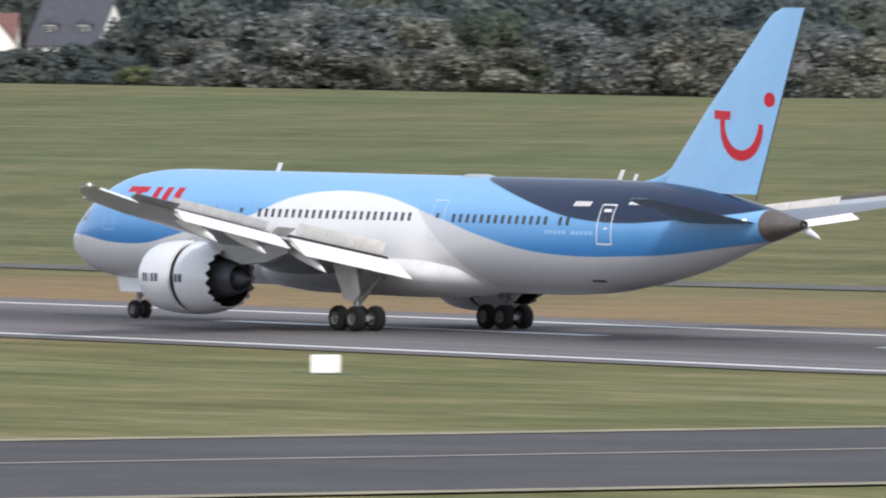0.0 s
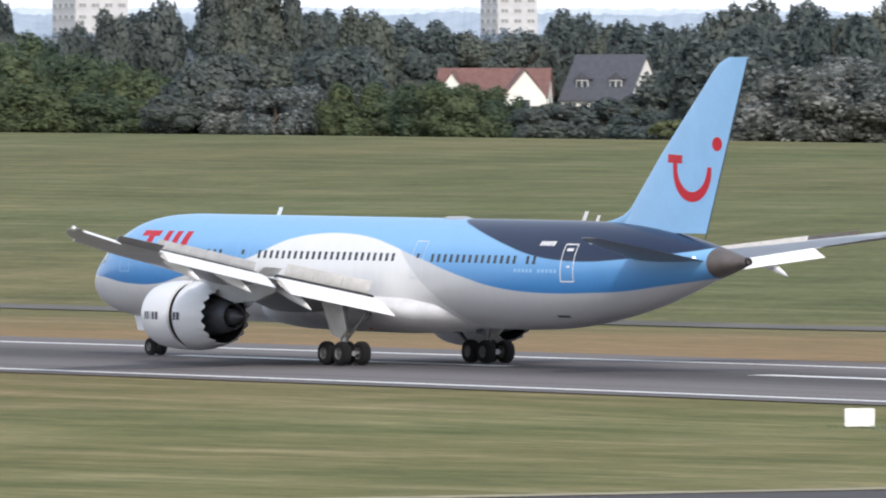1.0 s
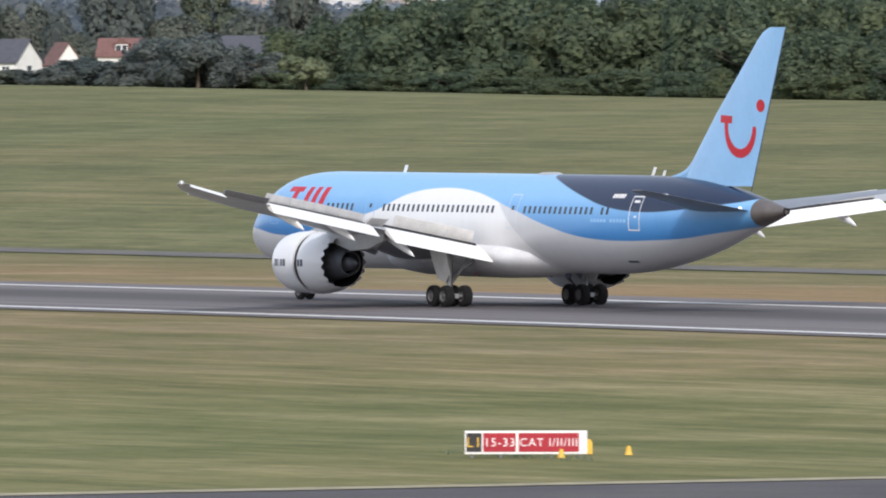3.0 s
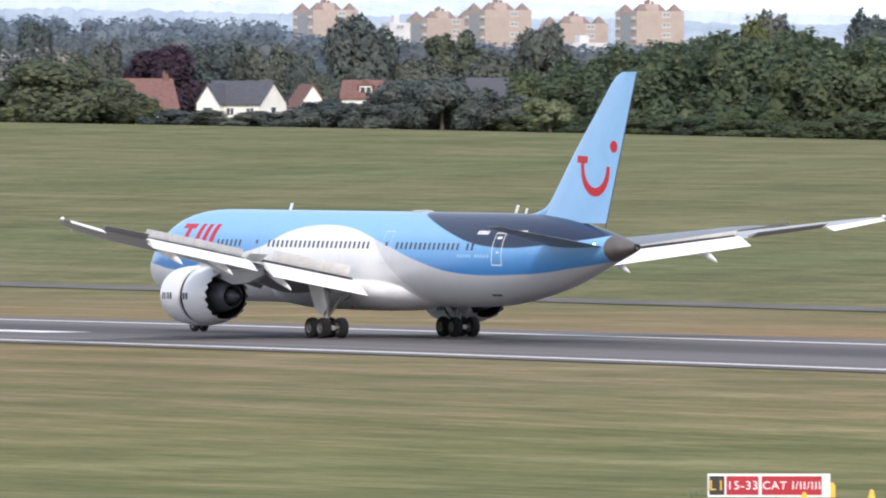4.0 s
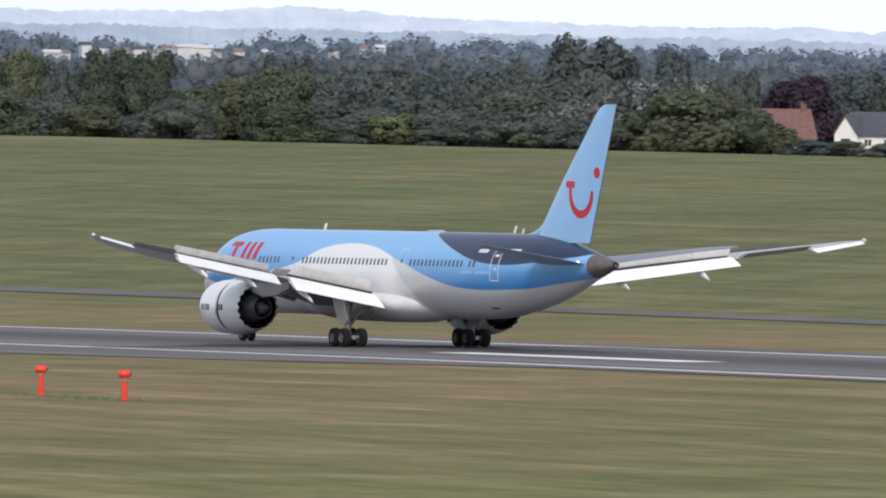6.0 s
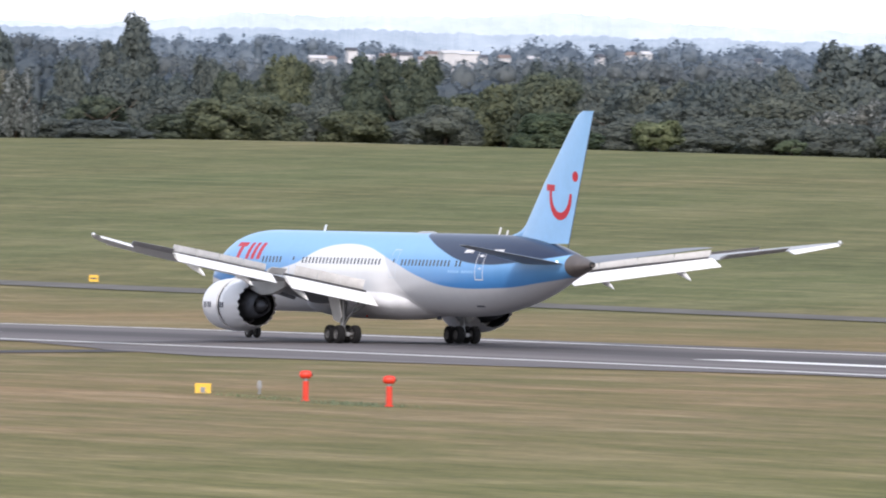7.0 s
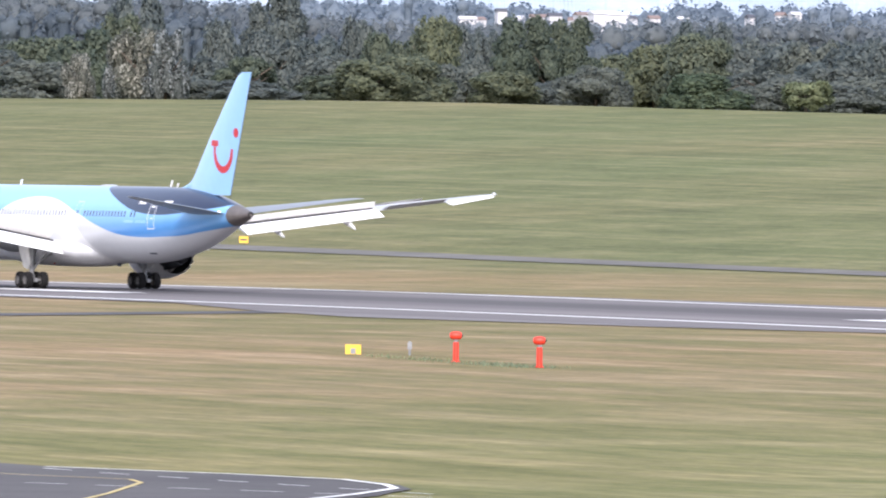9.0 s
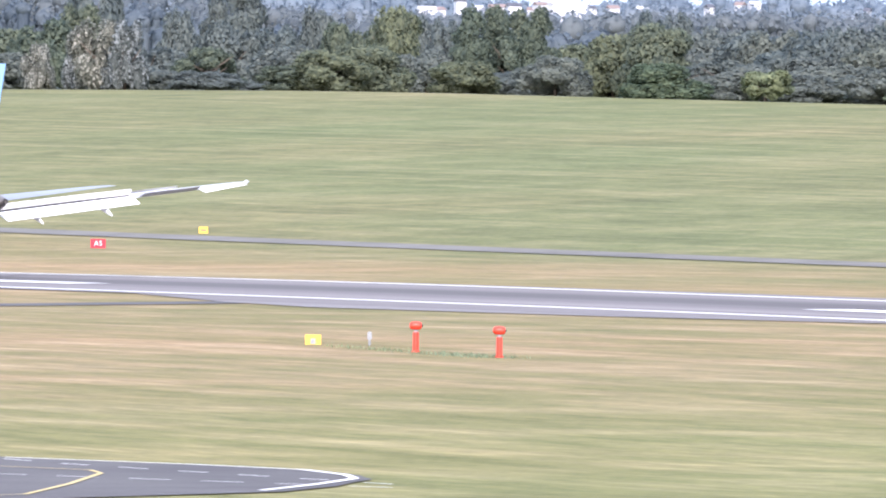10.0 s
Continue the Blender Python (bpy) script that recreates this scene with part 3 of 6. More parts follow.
for side in (1, -1):
    runs = [(13.1, 6), (20.1, 23), (37.25, 14), (46.35, 2)]
    for a0, count in runs:
        for i in range(count):
            panel("window", a0 + 0.605 * i - 0.13, a0 + 0.605 * i + 0.13, 5.80, 6.24, side, WINDOW, hull)
    for k, (a0, tone) in enumerate(((5.6, SKY_BLUE), (17.85, SKY_BLUE), (35.25, plain("pale_door_edge", (0.62, 0.68, 0.74), 0.4)), (49.35, WHITE_INK))):
        door = ring_panel("door", a0, a0 + 1.15, 4.85, 6.95, 0.05 if k != 3 else 0.07, side, tone, hull, "outlined cabin door")
        panel("door_window", a0 + 0.45, a0 + 0.7, 6.0, 6.25, side, WINDOW, door)
        if k == 3:
            panel("door_plate", a0 + 0.3, a0 + 0.85, 6.55, 6.7, side, WHITE_INK, door)
            panel("door_handle", a0 + 0.55, a0 + 0.8, 5.65, 5.75, side, WHITE_INK, door)
    # red mark near the nose: plain leaning bars
    for a0, w, z0 in ((8.0, 0.62, 5.7), (9.75, 0.55, 6.0), (10.75, 0.55, 6.0), (11.75, 0.6, 6.0)):
        panel("mark_bar", a0, a0 + w, z0, 7.22, side, RED, hull, 0.014, label="red painted mark", lean=0.2)
    panel("mark_bar", 7.3, 9.25, 6.92, 7.22, side, RED, hull, 0.018, label="red painted mark", lean=0.05)
    # short white lettering aft
    for i in range(5):
        panel("lettering", 47.0 + 0.28 * i, 47.2 + 0.28 * i, 6.82, 7.06, side, WHITE_INK, hull, 0.014, label="white lettering", lean=0.06)
    for i in range(4):
        panel("lettering", 51.3 + 0.35 * i, 51.57 + 0.35 * i, 6.95, 7.1, side, WHITE_INK, hull, 0.014, label="white lettering", lean=0.06)
    for i in range(11):
        if i != 5:
            panel("lettering", 45.2 + 0.36 * i, 45.42 + 0.36 * i, 5.34, 5.54, side, SKY_BLUE, hull, 0.014, label="faint pale lettering")
    # cockpit panes
    for a0, a1, z0, z1 in ((1.75, 2.5, 5.15, 5.85), (2.6, 3.5, 5.3, 6.15)):
        panel("cockpit_window", a0, a1, z0, z1, side, WINDOW, hull)
    panel("static_plate", 2.0, 2.9, 4.35, 4.5, side, BARE, hull)
    panel("outflow_valve", 47.8, 48.75, 2.88, 3.0, side, INK, hull)

# blades, humps and lights on the hull
for a, h, w in ((17.7, 0.5, 0.4), (47.6, 0.55, 0.35), (48.9, 0.35, 0.3), (29.5, 0.0, 0.0)):
    if h:
        bm = bmesh.new()
        loft(bm, [[P(a + da + lift * 0.6, s, 8.15 + lift) for da, s in ((0, 0), (w / 2, 0.04), (w, 0), (w / 2, -0.04))] for lift in (0, h)])
        part("antenna", bm, FLAP_WHITE, hull, "white blade antenna")
bm = bmesh.new()
loft(bm, [[P(a, w * math.cos(k * math.tau / 20), 8.14 + h * math.sin(k * math.tau / 20)) for k in range(20)] for a, w, h in ((34.4, 0.1, 0.05), (35.0, 0.5, 0.16), (36.3, 0.55, 0.18), (37.2, 0.1, 0.05))])
part("antenna_dome", bm, WING_GREY, hull, "low antenna dome", True)
for a in (35.6, 37.9):
    bm = bmesh.new()
    box(bm, *(a - 31.7 - 0.25, a - 31.7 + 0.25), -0.08, 0.08, 1.82, 2.15)
    part("belly_antenna", bm, INK, hull, "dark belly blade antenna")


def glow(name, colour, power):
    m, n, l, b = shader(name)
    b.inputs["Base Color"].default_value = (*colour, 1)
    b.inputs["Emission Color"].default_value = (*colour, 1)
    b.inputs["Emission Strength"].default_value = power
    return m


def bead(name, at, r, material, parent, label=""):
    bm = bmesh.new()
    bmesh.ops.create_icosphere(bm, subdivisions=2, radius=r, matrix=Matrix.Translation(at))
    return part(name, bm, material, parent, label, True)


bead("beacon", P(31.0, 2.6, 1.97), 0.08, plain("red_beacon_glass", (0.45, 0.05, 0.03), 0.2), jet, "red beacon under the belly")
bead("tail_light", skin(59.7, 6.25, 1, 0.02)[0], 0.12, glow("white_light", (1, 1, 1), 1.2), jet, "white navigation light")


# wings: rows of s, leading edge a, trailing edge a, z, thickness
def airfoil(s, le, te, z, t, twist=0.0, seg=12):
    up, lo = [], []
    c = te - le
    for i in range(seg + 1):
        q = 0.5 - 0.5 * math.cos(math.pi * i / seg)
        h = t * c * (2.2 * math.sqrt(max(q, 1e-6)) * (1 - q) * 0.55 + 0.04 * (1 - q))
        drop = -twist * q * c
        up.append(P(le + c * q, s, z + h * 1.1 + drop))
        lo.append(P(le + c * q, s, z - h * 0.75 + drop))
    return up + lo[::-1][:-1]


WING = [(0.5, 18.5, 33.0, 3.05, 0.13), (2.9, 20.4, 32.9, 3.35, 0.125), (6.0, 22.7, 32.9, 3.95, 0.115), (10.3, 25.8, 33.1, 4.75, 0.105), (11.2, 26.4, 33.5, 4.92, 0.10), (16, 29.8, 35.9, 5.65, 0.095),
        (21.9, 33.9, 38.8, 6.45, 0.09), (25.5, 36.5, 40.6, 7.0, 0.085), (27.6, 38.3, 41.6, 7.35, 0.08), (28.8, 39.8, 42.3, 7.58, 0.075), (29.6, 41.1, 42.8, 7.74, 0.07), (30.0, 42.2, 43.1, 7.82, 0.06)]


def wing_at(s):
    for r0, r1 in zip(WING, WING[1:]):
        if r0[0] <= s <= r1[0]:
            q = (s - r0[0]) / (r1[0] - r0[0])
            return [u + (v - u) * q for u, v in zip(r0, r1)]
    return WING[-1]


def plate(name, corners, thick, material, parent, label=""):
    """A thin tapering panel: front edge two corners, back edge two corners."""
    f0, f1, b1, b0 = [Vector(c) for c in corners]
    nrm = (f1 - f0).cross(b0 - f0).normalized()
    if nrm.z < 0:
        nrm = -nrm
    bm = bmesh.new()
    rings = []
    for f, b in ((f0, b0), (f1, b1)):
        ring = []
        for q, h in ((0, 0.0), (0.08, 0.5), (0.35, 0.6), (1.0, 0.06), (1.0, -0.06), (0.35, -0.5), (0.08, -0.4)):
            ring.append(f + (b - f) * q + nrm * thick * h)
        rings.append(ring)
    loft(bm, rings)
    return part(name, bm, material, parent, label)


def canoe(name, a0, a1, s, z0, z1, r, material, parent):
    """A flap track fairing: a slim drop-shaped body."""
    bm = bmesh.new()
    rings = []
    for q, k in ((0, 0.05), (0.15, 0.6), (0.4, 1.0), (0.7, 0.8), (0.9, 0.4), (1, 0.03)):
        a, z = a0 + (a1 - a0) * q, z0 + (z1 - z0) * q ** 1.6
        rings.append([P(a, s + r * 0.55 * k * math.cos(j * math.tau / 12), z + r * k * math.sin(j * math.tau / 12)) for j in range(12)])
    loft(bm, rings)
    return part(name, bm, material, parent, "white flap track fairing", True)


for side in (1, -1):
    bm = bmesh.new()
    aft = 0.0 if side > 0 else 0.055
    loft(bm, [airfoil(s * side, le + aft * max(0.0, s - 3), te + aft * max(0.0, s - 3), z, t) for s, le, te, z, t in WING])
    wing = part("wing", bm, WING_GREY, jet, "swept grey wing with drooped flaps and raised spoilers", True)

    def W(a, s, z):
        return P(a + aft * max(0.0, s - 3), s * side, z)

    plate("flap", [W(32.4, 3.3, 3.66), W(32.55, 10.2, 4.92), W(34.45, 10.35, 4.02), W(34.5, 3.4, 2.75)], 0.24, FLAP_WHITE, wing, "white inboard flap lowered")
    plate("flap", [W(33.7, 11.9, 5.05), W(38.2, 21.7, 6.5), W(39.5, 21.9, 5.95), W(35.4, 12.05, 4.4)], 0.26, FLAP_WHITE, wing, "white outboard flap lowered")
    plate("flaperon", [W(32.4, 10.3, 5.0), W(32.9, 11.8, 5.12), W(34.0, 11.85, 5.55), W(33.6, 10.35, 5.45)], 0.2, SPOILER_GREY, wing, "grey flaperon")
    plate("aileron", [W(38.7, 22.1, 6.5), W(40.7, 26.2, 7.12), W(41.5, 26.4, 7.42), W(39.7, 22.3, 6.85)], 0.16, AILERON_SHADED, wing, "aileron deflected upwards, its shade painted dark grey")
    # sunlight on the tip's trailing edge, put in as a strip of flap white
    plate("lit_tip_edge", [W(41.0, 26.5, 7.16), W(42.6, 29.6, 7.74), W(43.15, 29.7, 7.6), W(42.0, 26.6, 6.93)], 0.1, FLAP_WHITE, wing, "white strip painted as the sunlit trailing edge of the wing tip")
    cuts = [3.3, 5.2, 7.1, 9.0]
    for s0, s1 in zip(cuts, cuts[1:]):
        h0, h1 = 3.86 + (s0 - 3.3) * 0.185, 3.86 + (s1 - 3.3) * 0.185
        plate("spoiler", [W(31.6, s0 + 0.03, h0), W(31.6, s1 - 0.03, h1), W(32.05, s1 - 0.03, h1 + 0.78), W(32.1, s0 + 0.03, h0 + 0.78)], 0.1, SPOILER_GREY, wing, "grey spoiler panel raised")
    # near-black plates draw the shade of the gap below the spoilers
    plate("slot_shade", [W(32.12, 3.3, 3.90), W(32.12, 10.2, 5.17), W(32.32, 10.2, 4.98), W(32.32, 3.3, 3.70)], 0.05, METAL_AND_SHADE, wing, "dark plate standing in for the shaded slot between spoilers and flap")
    plate("slot_shade", [W(33.2, 11.9, 5.26), W(37.85, 21.6, 6.72), W(38.05, 21.6, 6.46), W(33.5, 11.9, 5.0)], 0.05, METAL_AND_SHADE, wing, "dark plate standing in for the shaded slot between spoilers and flap")
    cuts = [12.0, 14.4, 16.9, 19.3, 21.7]
    for s0, s1 in zip(cuts, cuts[1:]):
        r0, r1 = wing_at(s0), wing_at(s1)
        plate("spoiler", [W(r0[2] - 0.8, s0 + 0.03, r0[3] + 0.2), W(r1[2] - 0.8, s1 - 0.03, r1[3] + 0.2), W(r1[2] - 0.45, s1 - 0.03, r1[3] + 0.74), W(r0[2] - 0.45, s0 + 0.03, r0[3] + 0.74)],
              0.1, SPOILER_GREY, wing, "grey spoiler panel raised")
    for s, da, dz in ((9.1, 0.0, -0.15), (14.6, 0.0, 0.0), (19.6, 0.0, 0.0)):
        r = wing_at(s)
        canoe("flap_track_fairing", r[2] - 2.2 + aft * (s - 3), r[2] + 1.55 + aft * (s - 3), s * side, r[3] - 0.25, r[3] - 1.25 + dz, 0.3, FLAP_WHITE, wing)
    bead("wing_tip_light", W(42.4, 30.0, 7.84), 0.16, BARE, wing, "wing tip light glass")
    # slat along the leading edge
    bm = bmesh.new()
    rings = []
    for s in (3.6, 8.4):
        r = wing_at(s)
        rings.append([P(r[1] + da, s * side, r[3] + dz) for da, dz in ((-0.55, -0.45), (-0.45, -0.15), (0.05, 0.2), (0.5, 0.38), (0.1, 0.05), (-0.3, -0.35))])
    loft(bm, rings)
    part("slat", bm, BARE, wing, "bare metal slat")
    bm = bmesh.new()
    rings = []
    for s in (11.4, 16, 21, 26.5):
        r = wing_at(s)
        rings.append([P(r[1] + da, s * side, r[3] + dz) for da, dz in ((-0.4, -0.08), (-0.35, 0.02), (0.05, 0.16), (0.45, 0.28), (0.1, 0.03), (-0.25, -0.05))])
    loft(bm, rings)
    part("slat", bm, BARE, wing, "bare metal slat")

    # engine: fan cowl, opened reverser sleeve with toothed nozzle, core and plug
    ey, ez = -9.75 * side, 2.68
    engine = empty("engine", parent=jet)
    tagged(engine, "large turbofan with white cowl and open reverser")
    X0 = -31.7

    def tube(name, rows, material, label="", seg=48, cap=False):
        bm = bmesh.new()
        turned(bm, ey, ez, [(X0 + a, r) for a, r in rows], seg, cap)
        return part(name, bm, material, engine, label, True)

    tube("fan_cowl", [(21.9, 1.44), (21.2, 1.48), (21.0, 1.58), (21.05, 1.69), (21.4, 1.80), (22.2, 1.90), (23.3, 1.96), (24.05, 1.96), (24.05, 1.84), (23.4, 1.82)], COWL_WHITE, "white fan cowl")
    tube("intake_duct", [(21.2, 1.49), (21.9, 1.43), (23.6, 1.42)], BARE, "bare metal intake duct")
    tube("cascade", [(23.7, 1.76), (24.8, 1.74)], METAL_AND_SHADE, "dark reverser cascade in the open gap")
    bm = bmesh.new()
    seg = 96
    rings = []
    for a, r, tooth in ((24.6, 1.78, 0), (24.5, 1.93, 0), (24.55, 1.955, 0), (25.3, 1.90, 0), (26.1, 1.76, 0), (26.6, 1.65, 0), (27.0, 1.56, 1), (26.95, 1.53, 1), (26.5, 1.57, 0), (25.3, 1.64, 0)):
        ring = []
        for k in range(seg):
            w = abs(((k / seg * 18) % 1.0) - 0.5) * 2
            ring.append((X0 + a + tooth * (w - 0.5) * 0.42, ey + r * math.cos(k * math.tau / seg), ez + r * math.sin(k * math.tau / seg)))
        rings.append(ring)
    loft(bm, rings, True, False)
    sleeve = part("reverser_sleeve", bm, COWL_WHITE, engine, "white reverser sleeve with saw-tooth edge", True)
    tube("nozzle_liner", [(24.4, 1.60), (25.4, 1.585), (26.4, 1.535), (26.76, 1.515)], METAL_AND_SHADE, "dark inner liner of the nozzle")
    tube("core_cowl", [(24.4, 1.15), (25.5, 1.18), (26.6, 1.02), (27.6, 0.80), (27.9, 0.72), (27.85, 0.66), (27.2, 0.64)], HOT_METAL, "heat-stained core cowl")
    tube("exhaust_plug", [(27.0, 0.52), (27.7, 0.5), (28.3, 0.3), (28.75, 0.06), (28.8, 0.0001)], HOT_METAL, "conical exhaust plug")
    tube("fan_disc", [(23.4, 1.42), (23.45, 0.4), (22.9, 0.02)], METAL_AND_SHADE, "dark fan")
    # dark lettering on the cowl as plain bars
    for a0, a1 in ((21.6, 21.78), (21.86, 22.06), (22.14, 22.2), (22.3, 22.34), (22.46, 22.7), (22.8, 23.1), (24.62, 24.85), (24.93, 25.2)):
        bm = bmesh.new()
        vs = []
        for z in (2.45, 2.88):
            for a in (a0, a1):
                rr = (np.interp(a, [21.4, 22.2, 23.3, 24.05, 24.55, 25.3], [1.80, 1.90, 1.96, 1.96, 1.955, 1.90])) + 0.015
                k = math.asin((z - ez) / rr)
                vs.append(bm.verts.new((X0 + a, ey - side * rr * math.cos(k), ez + rr * math.sin(k))))
        bm.faces.new((vs[0], vs[1], vs[3], vs[2]))
        part("lettering", bm, INK, engine, "dark lettering")
    # pylon
    bm = bmesh.new()
    rings = []
    for a, zb, zt, w in ((22.8, 4.45, 4.55, 0.12), (24.5, 4.3, 5.0, 0.3), (26.5, 3.9, 5.0, 0.38), (28.5, 3.45, 4.85, 0.38), (30.5, 3.6, 4.7, 0.3), (32.0, 4.1, 4.6, 0.08)):
        rings.append([P(a, 9.75 * side + ds, z) for ds, z in ((-w, zb), (-w, zt), (w, zt), (w, zb))])
    loft(bm, rings)
    part("pylon", bm, WING_GREY, engine, "grey engine pylon")

    # tailplane
    bm = bmesh.new()
    TP = [(0.4, 53.6, 60.3, 6.05, 0.10), (1.6, 54.6, 60.6, 6.25, 0.095), (5, 57.2, 61.5, 6.75, 0.085), (8.6, 59.9, 62.4, 7.28, 0.08), (9.5, 60.9, 62.7, 7.4, 0.07), (9.85, 61.7, 62.9, 7.45, 0.05)]
    loft(bm, [airfoil(s * side, le, te, z, t) for s, le, te, z, t in TP])
    part("tailplane", bm, STAB_GREY, jet, "dark grey swept tailplane", True)

    # main gear
    gear = tagged(empty("main_gear", parent=jet), "four-wheel main landing gear")
    gy, ga = 4.9 * side, 31.7
    bm = bmesh.new()
    beam(bm, P(ga, gy, 1.0), P(ga - 0.1, gy, 3.4), 0.19, 0.26, 14)
    beam(bm, P(ga, gy, 0.65), P(ga, gy, 1.1), 0.28, 0.22, 14)
    part("strut", bm, STEEL, gear, "steel gear strut", True)
    bm = bmesh.new()
    beam(bm, P(ga + 0.1, gy, 1.3), P(ga + 1.4, gy - 0.6 * side, 3.0), 0.09, 0.09)
    beam(bm, P(ga - 0.1, gy, 1.5), P(ga - 1.3, gy - 0.9 * side, 3.0), 0.09, 0.09)
    beam(bm, P(ga, gy, 1.7), P(ga, gy - 1.9 * side, 2.9), 0.1, 0.1)
    part("brace", bm, STEEL, gear)
    bm = bmesh.new()
    beam(bm, P(ga - 0.95, gy, 0.65), P(ga + 0.95, gy, 0.65), 0.16, 0.16)
    for da in (-0.74, 0.74):
        beam(bm, P(ga + da, gy - 0.75, 0.65), P(ga + da, gy + 0.75, 0.65), 0.1, 0.1)
    part("bogie_beam", bm, STEEL, gear)
    bm = bmesh.new()
    prism(bm, [P(ga - 1.3, gy + 0.6 * side, 3.5), P(ga + 0.6, gy + 0.6 * side, 3.5), P(ga + 0.85, gy + 0.45 * side, 1.95), P(ga + 0.3, gy + 0.42 * side, 1.5), P(ga - 0.55, gy + 0.45 * side, 1.7)], (0, -0.07 * side, 0.0))
    part("gear_door", bm, SPOILER_GREY, gear, "pale grey gear door hanging beside the strut")

    def wheel(a, s, r, w, parent):
        bm = bmesh.new()
        rows = [(-w / 2, r * 0.52), (-w / 2, r * 0.80), (-w * 0.42, r * 0.93), (-w * 0.22, r), (w * 0.22, r), (w * 0.42, r * 0.93), (w / 2, r * 0.80), (w / 2, r * 0.52)]
        for slot, rws in ((0, rows), (1, [(-w * 0.5, r * 0.52), (-w * 0.36, r * 0.44), (-w * 0.33, r * 0.2), (-w * 0.45, r * 0.16), (-w * 0.45, 0.001)]), (1, [(w * 0.5, r * 0.52), (w * 0.36, r * 0.44), (w * 0.33, r * 0.2), (w * 0.45, r * 0.16), (w * 0.45, 0.001)])):
            rings = [[(rr * math.cos(k * math.tau / 28), y, rr * math.sin(k * math.tau / 28)) for k in range(28)] for y, rr in rws]
            loft(bm, rings, True, False, slot)
        wh = part("wheel", bm, [TYRE, HUB], parent, "black tyre on a grey hub", True)
        wh.matrix_basis = Matrix.Translation(P(a, s, r))
        return wh

    for da in (-0.74, 0.74):
        for ds in (-0.65, 0.65):
            wheel(ga + da, gy + ds, 0.66, 0.56, gear)

# fin and rudder
FIN = [(7.6, 51.2, 56.9), (8.4, 51.9, 57.3), (9.1, 52.4, 57.5), (12, 55.2, 58.8), (15.2, 58.6, 60.2), (16.4, 59.85, 60.8), (16.9, 60.5, 61.1), (17.2, 61.3, 61.6)]


def fin_ring(le, te, z, t, blunt=False):
    c, up, lo = te - le, [], []
    for i in range(11):
        q = 0.5 - 0.5 * math.cos(math.pi * i / 10)
        h = t * (math.sqrt(max(q, 1e-6)) * 1.6 * (1 - q) + (0.32 * q if blunt else 0))
        up.append(P(le + c * q, h, z))
        lo.append(P(le + c * q, -h, z))
    return up + lo[::-1][:-1]


def fin_te(z):
    return 59.15 + (z - 7.2) * 0.393


bm = bmesh.new()
loft(bm, [fin_ring(le, fin_te(z), z, 0.42 * (1 - (z - 7.6) / 14)) for z, le, _ in FIN])
fin = part("fin", bm, SKY_BLUE, jet, "tall swept pale blue tail fin", True)
bm = bmesh.new()
loft(bm, [fin_ring(a0, a1, z, t) for a0, a1, z, t in ((49.4, 54.2, 8.08, 0.1), (50.6, 54.2, 8.26, 0.14), (51.5, 54.2, 8.5, 0.18), (52.15, 54.2, 8.85, 0.2), (52.85, 54.4, 9.45, 0.2))])
part("dorsal_fillet", bm, SKY_BLUE, fin, "curved root fillet of the fin", True)
bm = bmesh.new()
loft(bm, [[P(fin_te(z) - 0.05 + da, s, z) for da, s in ((0, 0.012), (0.09, 0.01), (0.09, -0.01), (0, -0.012))] for z in (7.3, 12, 17.1)])
part("rudder_edge", bm, INK, fin, "dark trailing edge of the rudder")
# red smile-like mark as plain shapes on both faces
for side in (1, -1):
    def on_fin(a, z, out=0.02):
        le = np.interp(z, [r[0] for r in FIN], [r[1] for r in FIN])
        te = fin_te(z)
        q = clip((a - le) / (te - le), 0, 1)
        h = 0.42 * (1 - (z - 7.6) / 14) * math.sqrt(max(q, 1e-6)) * 1.6 * (1 - q)
        return P(a, side * (h + out), z)

    bm = bmesh.new()
    outer, inner = [], []
    for i in range(25):
        q = i / 24
        g = math.pi * (1.0 + q)
        ca, cz = 58.15, 11.2
        w = 0.17 + 0.13 * math.sin(math.pi * q)
        ra, rz = 1.5, 1.62
        a, z = ca + ra * math.cos(g) + 0.1 * math.sin(g), cz + rz * math.sin(g)
        outer.append(bm.verts.new(on_fin(ca + (ra + w) * math.cos(g), cz + (rz + w * 0.9) * math.sin(g))))
        inner.append(bm.verts.new(on_fin(ca + (ra - w) * math.cos(g), cz + (rz - w * 0.9) * math.sin(g))))
    for i in range(24):
        bm.faces.new((outer[i], outer[i + 1], inner[i + 1], inner[i]))
    mark = part("mark_arc", bm, RED, fin, "red painted arc")
    bm = bmesh.new()
    vs = [bm.verts.new(on_fin(a, z)) for a, z in ((55.95, 11.45), (57.25, 11.4), (57.3, 11.85), (55.95, 11.9))]
    bm.faces.new(vs)
    vs = [bm.verts.new(on_fin(a, z)) for a, z in ((56.45, 11.1), (56.85, 11.1), (56.85, 11.5), (56.45, 11.5))]
    bm.faces.new(vs)
    part("mark_bar", bm, RED, fin, "red painted bar")
    bm = bmesh.new()
    bm.faces.new([bm.verts.new(on_fin(60.34 + 0.42 * math.cos(k * math.tau / 24), 12.47 + 0.38 * math.sin(k * math.tau / 24))) for k in range(24)])
    part("mark_dot", bm, RED, fin, "red painted dot")

